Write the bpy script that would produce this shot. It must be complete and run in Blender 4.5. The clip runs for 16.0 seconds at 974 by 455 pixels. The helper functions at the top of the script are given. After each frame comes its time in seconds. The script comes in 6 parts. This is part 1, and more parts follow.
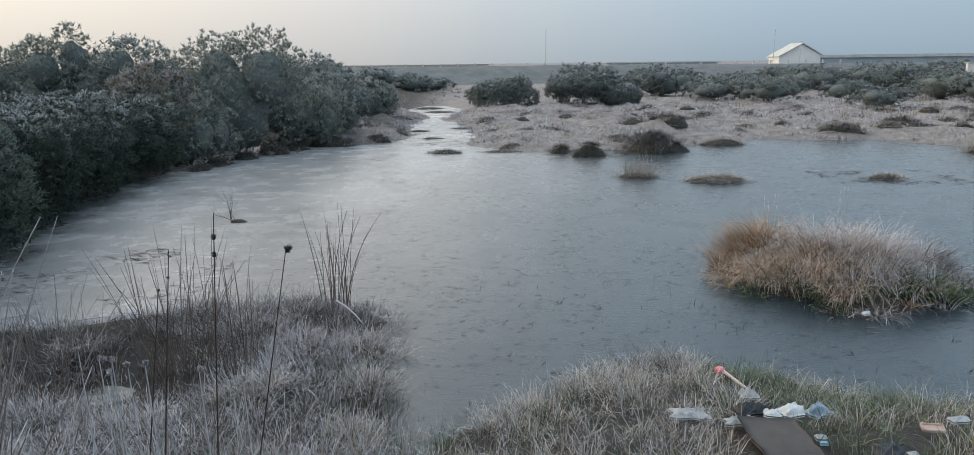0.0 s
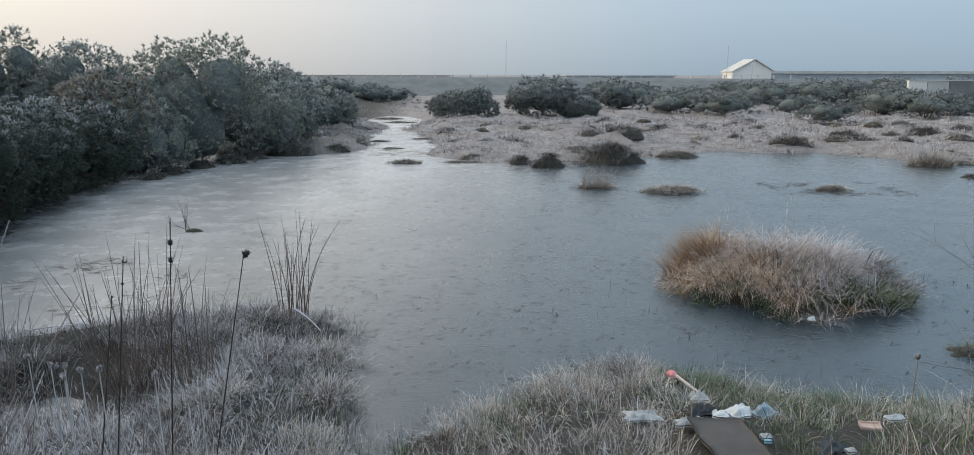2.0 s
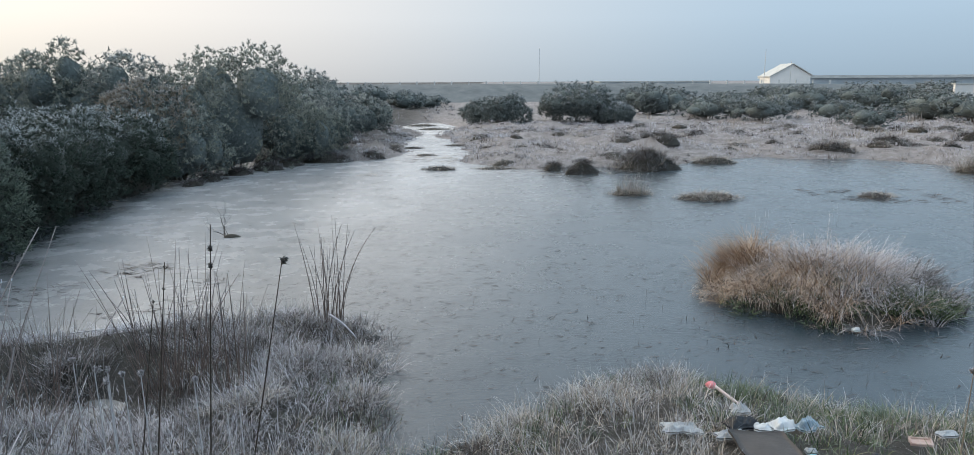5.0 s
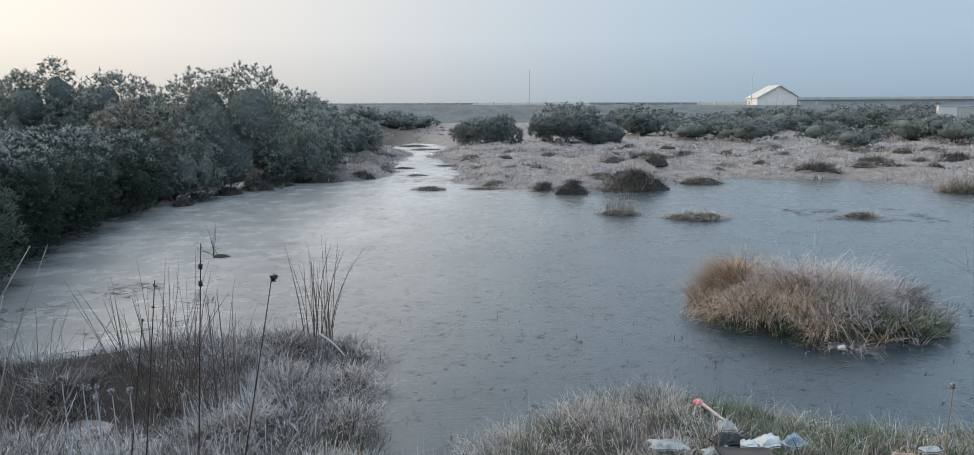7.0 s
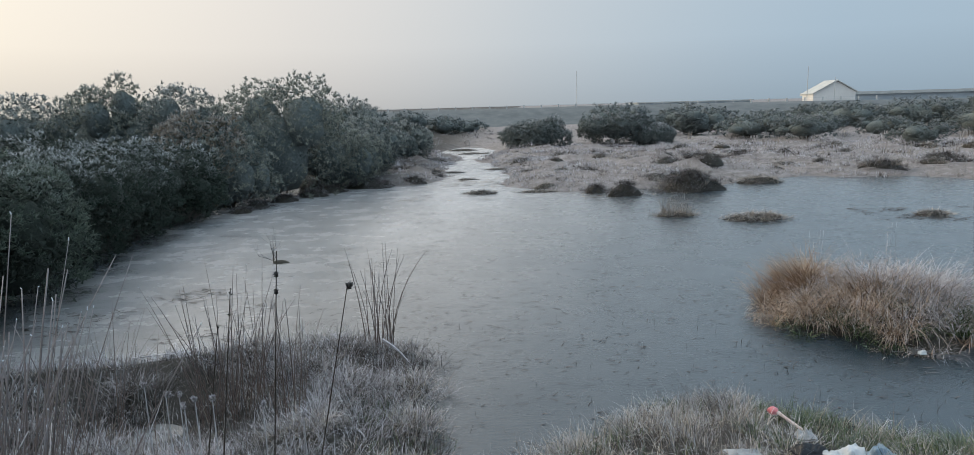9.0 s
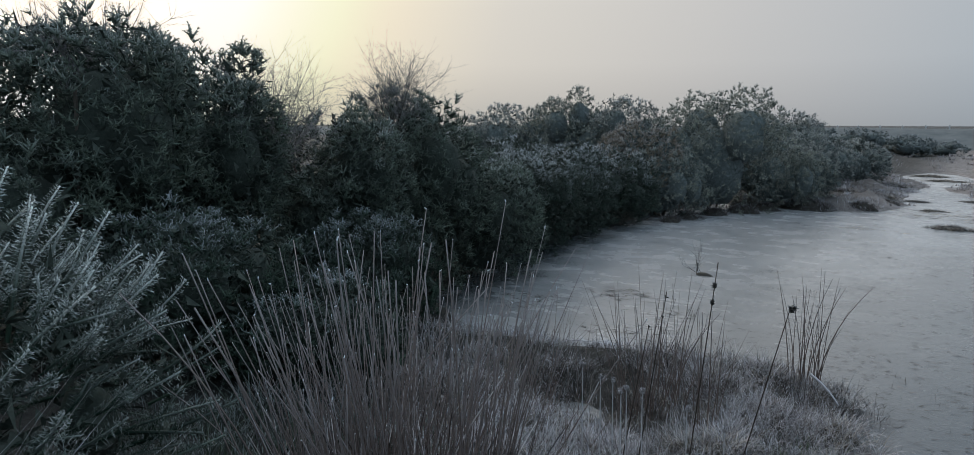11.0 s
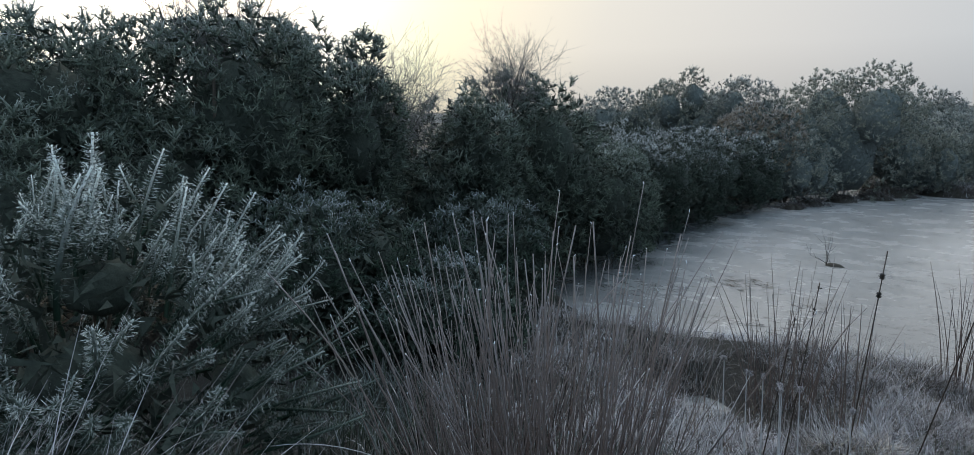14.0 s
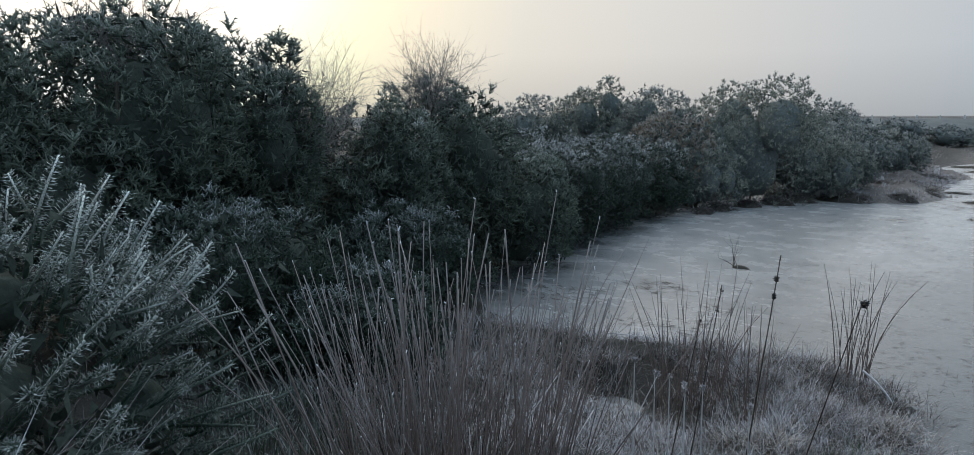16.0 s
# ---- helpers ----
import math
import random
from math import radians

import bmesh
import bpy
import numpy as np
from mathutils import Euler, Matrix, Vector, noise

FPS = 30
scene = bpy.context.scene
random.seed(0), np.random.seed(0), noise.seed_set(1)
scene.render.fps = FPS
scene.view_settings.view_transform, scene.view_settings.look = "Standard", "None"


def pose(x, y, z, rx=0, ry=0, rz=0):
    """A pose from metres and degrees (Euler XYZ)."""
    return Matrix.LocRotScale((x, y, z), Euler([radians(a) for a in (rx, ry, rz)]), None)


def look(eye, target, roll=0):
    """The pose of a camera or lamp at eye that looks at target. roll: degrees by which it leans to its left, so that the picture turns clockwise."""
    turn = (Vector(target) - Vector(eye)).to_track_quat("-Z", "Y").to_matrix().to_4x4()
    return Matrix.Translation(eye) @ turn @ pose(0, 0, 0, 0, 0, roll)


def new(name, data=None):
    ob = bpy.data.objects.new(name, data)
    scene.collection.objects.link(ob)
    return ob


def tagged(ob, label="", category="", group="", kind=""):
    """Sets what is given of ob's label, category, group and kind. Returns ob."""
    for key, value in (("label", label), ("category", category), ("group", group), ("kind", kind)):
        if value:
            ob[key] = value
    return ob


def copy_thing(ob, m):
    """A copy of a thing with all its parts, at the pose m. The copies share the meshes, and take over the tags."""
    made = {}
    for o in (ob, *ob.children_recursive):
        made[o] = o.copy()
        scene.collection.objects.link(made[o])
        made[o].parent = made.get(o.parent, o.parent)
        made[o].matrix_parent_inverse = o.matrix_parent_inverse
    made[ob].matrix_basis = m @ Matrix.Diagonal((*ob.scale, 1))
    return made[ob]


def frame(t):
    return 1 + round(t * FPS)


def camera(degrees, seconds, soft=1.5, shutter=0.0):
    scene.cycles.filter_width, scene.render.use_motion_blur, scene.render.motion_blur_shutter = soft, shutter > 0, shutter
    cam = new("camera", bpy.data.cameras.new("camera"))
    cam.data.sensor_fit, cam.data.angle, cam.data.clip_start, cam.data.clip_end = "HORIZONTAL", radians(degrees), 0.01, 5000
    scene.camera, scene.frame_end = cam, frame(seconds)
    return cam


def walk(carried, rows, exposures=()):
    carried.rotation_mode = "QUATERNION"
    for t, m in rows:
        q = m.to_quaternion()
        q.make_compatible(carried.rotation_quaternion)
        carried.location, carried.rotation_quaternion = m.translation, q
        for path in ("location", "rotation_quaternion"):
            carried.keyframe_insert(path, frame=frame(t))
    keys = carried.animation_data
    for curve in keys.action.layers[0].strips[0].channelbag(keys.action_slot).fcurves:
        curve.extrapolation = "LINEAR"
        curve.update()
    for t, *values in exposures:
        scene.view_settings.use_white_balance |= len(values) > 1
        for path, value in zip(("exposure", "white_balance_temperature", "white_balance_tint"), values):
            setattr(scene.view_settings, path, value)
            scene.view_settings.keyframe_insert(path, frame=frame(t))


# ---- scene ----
cam = camera(70.6, 16.0, soft=0.6)
PATH = [
    (0, (0.117, -0.093, 2.464), (0.102, 1.852, 2.001), -0.7),
    (0.5, (0.1, -0.137, 2.466), (0.023, 1.802, 1.981), -0.8),
    (1, (0.093, -0.156, 2.474), (-0.039, 1.786, 2.015), -0.2),
    (1.5, (0.101, -0.155, 2.463), (0.065, 1.807, 2.079), 0.7),
    (2, (0.133, -0.171, 2.459), (0.233, 1.779, 2.026), 0.1),
    (2.5, (0.162, -0.128, 2.452), (0.377, 1.807, 1.996), -0.0),
    (3, (0.175, -0.125, 2.449), (0.458, 1.8, 1.986), 0.1),
    (3.5, (0.162, -0.124, 2.445), (0.395, 1.807, 1.977), -0.2),
    (4, (0.131, -0.131, 2.45), (0.219, 1.817, 2.003), 0.1),
    (6.5, (0.109, -0.173, 2.457), (0.092, 1.791, 2.081), -0.4),
    (7, (0.128, -0.192, 2.457), (0.161, 1.775, 2.1), -0.2),
    (7.5, (0.156, -0.157, 2.436), (0.38, 1.795, 2.06), 0.1),
    (8, (0.165, -0.108, 2.427), (0.49, 1.83, 2.054), 0.2),
    (8.5, (0.1, -0.074, 2.43), (0.233, 1.885, 2.055), -0.9),
    (9, (0.014, -0.138, 2.458), (-0.092, 1.829, 2.112), -1.6),
    (9.5, (-0.036, -0.104, 2.453), (-0.467, 1.824, 2.139), -2.0),
    (10, (-0.007, -0.165, 2.462), (-0.829, 1.635, 2.171), -1.3),
    (12.5, (-0.189, -0.238, 2.446), (-1.5, 1.239, 2.126), 0.1),
    (13, (-0.201, -0.235, 2.442), (-1.513, 1.239, 2.112), -0.4),
    (13.5, (-0.211, -0.234, 2.436), (-1.545, 1.216, 2.091), -0.3),
    (14, (-0.24, -0.234, 2.426), (-1.663, 1.131, 2.095), -0.8),
    (14.5, (-0.247, -0.249, 2.429), (-1.798, 0.98, 2.134), -1.1),
    (15, (-0.237, -0.25, 2.437), (-1.813, 0.951, 2.163), -0.5),
    (15.5, (-0.202, -0.244, 2.447), (-1.661, 1.091, 2.154), -0.3),
    (16, (-0.203, -0.227, 2.44), (-1.464, 1.292, 2.122), -0.1),
]
walk(cam, [(t, look(eye, target, roll)) for t, eye, target, roll in PATH],
     [(0.0, 0.2, 6550, 10), (3.0, 0.28, 6450, 10), (4.2, 0.38, 6350, 10), (7.0, 0.26, 6450, 10), (9.0, 0.1, 6500, 10), (9.5, -0.1, 6450, 10), (10.0, -0.5, 6350, 10), (12.5, -0.08, 6150, 9), (14.2, -0.06, 6200, 9), (15.0, -0.2, 6300, 9), (16.0, -0.12, 6200, 9)])

# ---- light ----
SUN_AZ, SUN_EL = radians(-68), radians(14)        # from +y towards +x; height
SUN_WAY = Vector((math.sin(SUN_AZ) * math.cos(SUN_EL), math.cos(SUN_AZ) * math.cos(SUN_EL), math.sin(SUN_EL)))


def make_world():
    w = bpy.data.worlds.new("misty_dawn")
    scene.world = w
    w.use_nodes = True
    nt = w.node_tree
    nt.nodes.clear()
    out = nt.nodes.new("ShaderNodeOutputWorld")
    back = nt.nodes.new("ShaderNodeBackground")
    sky = nt.nodes.new("ShaderNodeTexSky")
    sky.sky_type, sky.sun_disc = "NISHITA", False
    sky.sun_elevation, sky.sun_rotation = SUN_EL, SUN_AZ
    sky.air_density, sky.dust_density, sky.ozone_density = 1.0, 6.0, 1.0
    dim = nt.nodes.new("ShaderNodeVectorMath")
    dim.operation = "SCALE"
    dim.inputs["Scale"].default_value = 0.06
    nt.links.new(sky.outputs[0], dim.inputs[0])
    # mist scatters the low sun into a broad glow
    tc = nt.nodes.new("ShaderNodeTexCoord")
    nrm = nt.nodes.new("ShaderNodeVectorMath")
    nrm.operation = "NORMALIZE"
    nt.links.new(tc.outputs["Generated"], nrm.inputs[0])
    dot = nt.nodes.new("ShaderNodeVectorMath")
    dot.operation = "DOT_PRODUCT"
    dot.inputs[1].default_value = SUN_WAY
    nt.links.new(nrm.outputs[0], dot.inputs[0])
    half = nt.nodes.new("ShaderNodeMapRange")
    half.inputs["From Min"].default_value = -1
    nt.links.new(dot.outputs["Value"], half.inputs["Value"])
    ramp = nt.nodes.new("ShaderNodeValToRGB")
    ramp.color_ramp.interpolation = "B_SPLINE"
    stops = ((0.0, (0.33, 0.44, 0.54)), (0.5, (0.355, 0.475, 0.585)), (0.68, (0.505, 0.565, 0.612)), (0.82, (0.72, 0.69, 0.66)),
             (0.925, (0.84, 0.79, 0.71)), (0.96, (0.98, 0.88, 0.69)), (0.985, (1.25, 1.05, 0.70)), (1.0, (4.5, 3.5, 1.9)))
    el = ramp.color_ramp.elements
    while len(el) < len(stops):
        el.new(0.5)
    for e, (p, c) in zip(el, stops):
        e.position, e.color = p, (*c, 1)
    nt.links.new(half.outputs[0], ramp.inputs[0])
    mix = nt.nodes.new("ShaderNodeMix")
    mix.data_type = "RGBA"
    mix.inputs["Factor"].default_value = 0.88
    nt.links.new(dim.outputs[0], mix.inputs["A"])
    nt.links.new(ramp.outputs[0], mix.inputs["B"])
    # the mist is thin: overhead it is brighter than along the ground
    sep = nt.nodes.new("ShaderNodeSeparateXYZ")
    nt.links.new(nrm.outputs[0], sep.inputs[0])
    lift = nt.nodes.new("ShaderNodeValToRGB")
    el = lift.color_ramp.elements
    stops = ((0.0, 0.325), (0.03, 0.365), (0.085, 0.42), (0.16, 0.43), (0.85, 0.88))
    while len(el) < len(stops):
        el.new(0.5)
    for e, (p, c) in zip(el, stops):
        e.position, e.color = p, (c, c, c, 1)
    nt.links.new(sep.outputs["Z"], lift.inputs[0])
    gain = nt.nodes.new("ShaderNodeMath")
    gain.operation = "MULTIPLY"
    gain.inputs[1].default_value = 2.6
    nt.links.new(lift.outputs[0], gain.inputs[0])
    nt.links.new(gain.outputs[0], back.inputs["Strength"])
    nt.links.new(mix.outputs["Result"], back.inputs["Color"])
    nt.links.new(back.outputs[0], out.inputs[0])


make_world()
sun = new("sun", bpy.data.lights.new("sun", "SUN"))
sun.data.energy, sun.data.angle, sun.data.color = 1.0, radians(28), (1.0, 0.84, 0.62)
sun.matrix_world = look(SUN_WAY * 50, (0, 0, 0))

# ---- materials ----
RIME = (0.66, 0.69, 0.74)


def nodes_of(name):
    m = bpy.data.materials.new(name)
    m.use_nodes = True
    nt = m.node_tree
    return m, nt, nt.nodes["Principled BSDF"]


def ramp_node(nt, stops, fac):
    r = nt.nodes.new("ShaderNodeValToRGB")
    el = r.color_ramp.elements
    while len(el) < len(stops):
        el.new(0.5)
    for e, (p, c) in zip(el, stops):
        e.position, e.color = p, (*c, 1)
    nt.links.new(fac, r.inputs[0])
    return r.outputs[0]


def noise_node(nt, scale, detail=4.0, rough=0.55, stretch=None, seed=0.0):
    tc = nt.nodes.new("ShaderNodeTexCoord")
    mp = nt.nodes.new("ShaderNodeMapping")
    mp.inputs["Location"].default_value = (seed, seed * 0.7, 0)
    if stretch:
        mp.inputs["Scale"].default_value = stretch
    n = nt.nodes.new("ShaderNodeTexNoise")
    n.inputs["Scale"].default_value, n.inputs["Detail"].default_value, n.inputs["Roughness"].default_value = scale, detail, rough
    nt.links.new(tc.outputs["Object"], mp.inputs[0])
    nt.links.new(mp.outputs[0], n.inputs["Vector"])
    return n.outputs["Fac"]


def math_node(nt, op, a, b, clamp=False):
    n = nt.nodes.new("ShaderNodeMath")
    n.operation, n.use_clamp = op, clamp
    for i, v in enumerate((a, b)):
        if isinstance(v, (int, float)):
            n.inputs[i].default_value = v
        else:
            nt.links.new(v, n.inputs[i])
    return n.outputs[0]


def mix_node(nt, fac, a, b, blend="MIX"):
    n = nt.nodes.new("ShaderNodeMix")
    n.data_type, n.blend_type = "RGBA", blend
    for key, v in (("Factor", fac), ("A", a), ("B", b)):
        if isinstance(v, (int, float)):
            n.inputs[key].default_value = v
        elif isinstance(v, tuple):
            n.inputs[key].default_value = (*v, 1)
        else:
            nt.links.new(v, n.inputs[key])
    return n.outputs["Result"]


def bump(nt, bsdf, height, strength, distance=0.02):
    b = nt.nodes.new("ShaderNodeBump")
    b.inputs["Strength"].default_value, b.inputs["Distance"].default_value = strength, distance
    nt.links.new(height, b.inputs["Height"])
    nt.links.new(b.outputs[0], bsdf.inputs["Normal"])


def plant_mat(name, stops, rime=0.5, rime_col=RIME, patch=3.0, rough=0.75, tips=1.0):
    """Stalks and leaves: each one its own shade, white with rime where the attribute says."""
    m, nt, b = nodes_of(name)
    geo = nt.nodes.new("ShaderNodeNewGeometry")
    col = ramp_node(nt, stops, geo.outputs["Random Per Island"])
    big = noise_node(nt, patch, 3)
    col = mix_node(nt, 0.7, col, ramp_node(nt, ((0.3, (0.55, 0.55, 0.55)), (0.7, (1.25, 1.2, 1.1))), big), "MULTIPLY")
    at = nt.nodes.new("ShaderNodeAttribute")
    at.attribute_name = "rime"
    grain = noise_node(nt, 60.0, 2)
    f = math_node(nt, "MULTIPLY", math_node(nt, "POWER", at.outputs["Fac"], tips), math_node(nt, "MULTIPLY_ADD", grain, 1.2), False)
    f.node.inputs[1].links[0].from_node.inputs[2].default_value = 0.3
    f = math_node(nt, "MULTIPLY", f, rime, True)
    nt.links.new(mix_node(nt, f, col, rime_col), b.inputs["Base Color"])
    b.inputs["Roughness"].default_value = rough
    b.inputs["Specular IOR Level"].default_value = 0.25
    return m


def plain_mat(name, stops, scale=6.0, rough=0.7, metal=0.0, bumps=0.3, bump_scale=40.0, stretch=None):
    m, nt, b = nodes_of(name)
    n1 = noise_node(nt, scale, 6, 0.6, stretch)
    nt.links.new(ramp_node(nt, stops, n1), b.inputs["Base Color"])
    b.inputs["Roughness"].default_value, b.inputs["Metallic"].default_value = rough, metal
    if bumps:
        bump(nt, b, noise_node(nt, bump_scale, 5, 0.6, stretch), bumps, 0.01)
    return m


def ground_mat():
    m, nt, b = nodes_of("marsh_ground")
    big, mid, fine = noise_node(nt, 0.35, 4), noise_node(nt, 1.6, 7, 0.7, seed=4.0), noise_node(nt, 26.0, 6, 0.7)
    soil = ramp_node(nt, ((0.3, (0.008, 0.007, 0.006)), (0.55, (0.018, 0.016, 0.012)), (0.75, (0.040, 0.036, 0.026))), mid)
    straw = ramp_node(nt, ((0.3, (0.09, 0.080, 0.075)), (0.5, (0.25, 0.225, 0.22)), (0.72, (0.50, 0.465, 0.465))), math_node(nt, "ADD", math_node(nt, "MULTIPLY", fine, 0.35), math_node(nt, "MULTIPLY", noise_node(nt, 3.2, 7, 0.75, seed=11.0), 0.65)))
    f = math_node(nt, "MULTIPLY", math_node(nt, "ADD", big, math_node(nt, "MULTIPLY", mid, 0.8)), 1.3)
    f = ramp_node(nt, ((0.80, (0.12, 0.12, 0.12)), (1.08, (1, 1, 1))), f)
    # the bank at the near side is mud and wet moss, the marsh beyond pale straw
    tc = nt.nodes.new("ShaderNodeTexCoord")
    sep = nt.nodes.new("ShaderNodeSeparateXYZ")
    nt.links.new(tc.outputs["Object"], sep.inputs[0])
    far = nt.nodes.new("ShaderNodeMapRange")
    far.inputs["From Min"].default_value, far.inputs["From Max"].default_value = 9.0, 20.0
    far.inputs["To Min"].default_value, far.inputs["To Max"].default_value = 0.1, 0.95
    nt.links.new(sep.outputs["Y"], far.inputs["Value"])
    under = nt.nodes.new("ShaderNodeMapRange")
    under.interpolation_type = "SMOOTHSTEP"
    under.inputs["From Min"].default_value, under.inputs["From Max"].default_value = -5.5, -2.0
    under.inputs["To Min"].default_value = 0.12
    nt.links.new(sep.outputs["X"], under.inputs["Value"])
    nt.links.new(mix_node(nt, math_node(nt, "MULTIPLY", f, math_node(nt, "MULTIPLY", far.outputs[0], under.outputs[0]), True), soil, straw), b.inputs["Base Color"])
    b.inputs["Roughness"].default_value = 0.85
    bump(nt, b, fine, 0.8, 0.05)
    return m


def ice_mat():
    """Thin ice over dark water, milky with frost that also stands for reflected sky."""
    m, nt, b = nodes_of("thin_ice")
    patch, mid = noise_node(nt, 0.20, 5, 0.6), noise_node(nt, 1.3, 6, 0.65, (0.9, 1.1, 1), 5.0)
    streak, fine = noise_node(nt, 6.0, 5, 0.65, (0.75, 1.15, 1), 3.0), noise_node(nt, 24.0, 4, 0.6, (0.6, 1.2, 1), 9.0)
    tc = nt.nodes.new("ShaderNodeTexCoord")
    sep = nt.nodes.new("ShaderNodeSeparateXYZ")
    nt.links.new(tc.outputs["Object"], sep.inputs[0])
    # paler to the left: the sky's reflected glow put into the base colour
    leftward = nt.nodes.new("ShaderNodeMapRange")
    leftward.interpolation_type = "SMOOTHSTEP"
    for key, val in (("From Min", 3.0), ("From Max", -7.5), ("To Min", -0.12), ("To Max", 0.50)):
        leftward.inputs[key].default_value = val
    nt.links.new(math_node(nt, "ADD", sep.outputs["X"], math_node(nt, "MULTIPLY", sep.outputs["Y"], -0.28)), leftward.inputs["Value"])
    frost = math_node(nt, "ADD", leftward.outputs[0], math_node(nt, "ADD", math_node(nt, "MULTIPLY_ADD", patch, 0.28), math_node(nt, "MULTIPLY", mid, 0.16)))
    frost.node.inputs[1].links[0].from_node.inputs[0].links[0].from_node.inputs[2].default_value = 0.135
    # darker along the hedge: its dark reflection painted into the base colour
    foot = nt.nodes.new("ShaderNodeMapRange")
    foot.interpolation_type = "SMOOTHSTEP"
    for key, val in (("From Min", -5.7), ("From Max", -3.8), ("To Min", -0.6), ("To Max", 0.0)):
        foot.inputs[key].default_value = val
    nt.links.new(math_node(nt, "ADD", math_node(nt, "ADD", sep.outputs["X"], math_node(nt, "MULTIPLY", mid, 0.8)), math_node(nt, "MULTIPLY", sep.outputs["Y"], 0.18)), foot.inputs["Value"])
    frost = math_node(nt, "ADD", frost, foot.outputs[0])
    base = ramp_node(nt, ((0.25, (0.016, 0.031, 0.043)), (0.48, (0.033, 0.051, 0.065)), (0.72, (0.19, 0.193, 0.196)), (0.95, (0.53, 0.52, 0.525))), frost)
    dark = ramp_node(nt, ((0.30, (0.40, 0.43, 0.42)), (0.41, (1, 1, 1))), streak)
    nt.links.new(mix_node(nt, 0.6, base, dark, "MULTIPLY"), b.inputs["Base Color"])
    nt.links.new(ramp_node(nt, ((0.35, (0.15,) * 3), (0.65, (0.34,) * 3)), mid), b.inputs["Roughness"])
    b.inputs["IOR"].default_value = 1.46
    b.inputs["Coat Weight"].default_value, b.inputs["Coat Roughness"].default_value = 0.45, 0.22
    b.inputs["Sheen Weight"].default_value, b.inputs["Sheen Roughness"].default_value = 0.12, 0.3
    b.inputs["Sheen Tint"].default_value = (0.95, 0.97, 1.0, 1)
    bump(nt, b, math_node(nt, "ADD", math_node(nt, "MULTIPLY", streak, 0.6), math_node(nt, "ADD", math_node(nt, "MULTIPLY", mid, 0.6), math_node(nt, "MULTIPLY", fine, 0.5))), 0.26, 0.05)
    return m


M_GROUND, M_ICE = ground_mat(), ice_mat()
M_GORSE = plant_mat("gorse_shoots", ((0.0, (0.058, 0.082, 0.064)), (0.6, (0.102, 0.132, 0.106)), (1.0, (0.155, 0.182, 0.152))), 1.2, (0.56, 0.61, 0.59), tips=1.6)
M_GORSE_LOW = plant_mat("gorse_shoots_low", ((0.0, (0.018, 0.032, 0.024)), (0.7, (0.036, 0.054, 0.042)), (1.0, (0.066, 0.086, 0.070))), 2.2, (0.68, 0.71, 0.73), tips=1.8)
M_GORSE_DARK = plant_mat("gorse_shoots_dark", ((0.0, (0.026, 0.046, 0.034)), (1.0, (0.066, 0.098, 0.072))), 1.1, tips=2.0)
M_GORSE_NEAR = plant_mat("gorse_shoots_rimed", ((0.0, (0.010, 0.028, 0.018)), (1.0, (0.034, 0.064, 0.044))), 3.6, (0.84, 0.89, 0.87), tips=2.0)
# far hedge and scrub colours are paled for mist as well as frost
M_GORSE_PALE = plant_mat("gorse_shoots_hazed", ((0.0, (0.14, 0.158, 0.138)), (0.7, (0.24, 0.256, 0.222)), (1.0, (0.34, 0.35, 0.305))), 1.2, (0.55, 0.58, 0.55), tips=1.8)
M_GORSE_FAR = plant_mat("hazed_frosted_scrub", ((0.0, (0.10, 0.125, 0.135)), (1.0, (0.20, 0.23, 0.24))), 0.6, tips=1.5)
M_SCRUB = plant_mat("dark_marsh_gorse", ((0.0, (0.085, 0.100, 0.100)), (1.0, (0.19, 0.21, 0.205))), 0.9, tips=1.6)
M_GORSE_MISTY = plant_mat("gorse_paled_by_mist", ((0.0, (0.20, 0.22, 0.21)), (1.0, (0.34, 0.36, 0.34))), 0.7, tips=1.5)
M_BRUSH = plant_mat("brown_frosted_brush", ((0.0, (0.14, 0.115, 0.085)), (1.0, (0.27, 0.23, 0.18))), 0.6)
# dead needles, coloured dark to paint in the bush's shaded depth too
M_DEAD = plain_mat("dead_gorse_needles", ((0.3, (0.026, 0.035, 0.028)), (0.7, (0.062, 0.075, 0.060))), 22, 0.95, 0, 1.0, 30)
# inner twigs of the far bushes, lightened as distance haze would
M_INNER = plain_mat("hazed_inner_twigs", ((0.3, (0.07, 0.085, 0.082)), (0.7, (0.17, 0.195, 0.19))), 16, 0.95, 0, 1.0, 30)
M_WOOD = plain_mat("gorse_wood", ((0.3, (0.05, 0.04, 0.03)), (0.7, (0.12, 0.10, 0.08))), 12, 0.9, 0, 0.6, 50)
M_TWIG = plant_mat("bare_twigs", ((0.0, (0.035, 0.028, 0.024)), (1.0, (0.08, 0.065, 0.055))), 0.35)
M_RUSH = plant_mat("dry_rush_stems", ((0.0, (0.012, 0.008, 0.007)), (0.48, (0.030, 0.019, 0.015)), (0.57, (0.110, 0.070, 0.055)), (0.64, (0.45, 0.40, 0.395)), (1.0, (0.70, 0.67, 0.71))), 1.2, tips=2.6)
# grass darkened for the shadow under the gorse; the bank's turf shares it
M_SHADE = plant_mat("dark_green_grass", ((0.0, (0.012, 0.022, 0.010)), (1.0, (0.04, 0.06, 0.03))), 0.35)
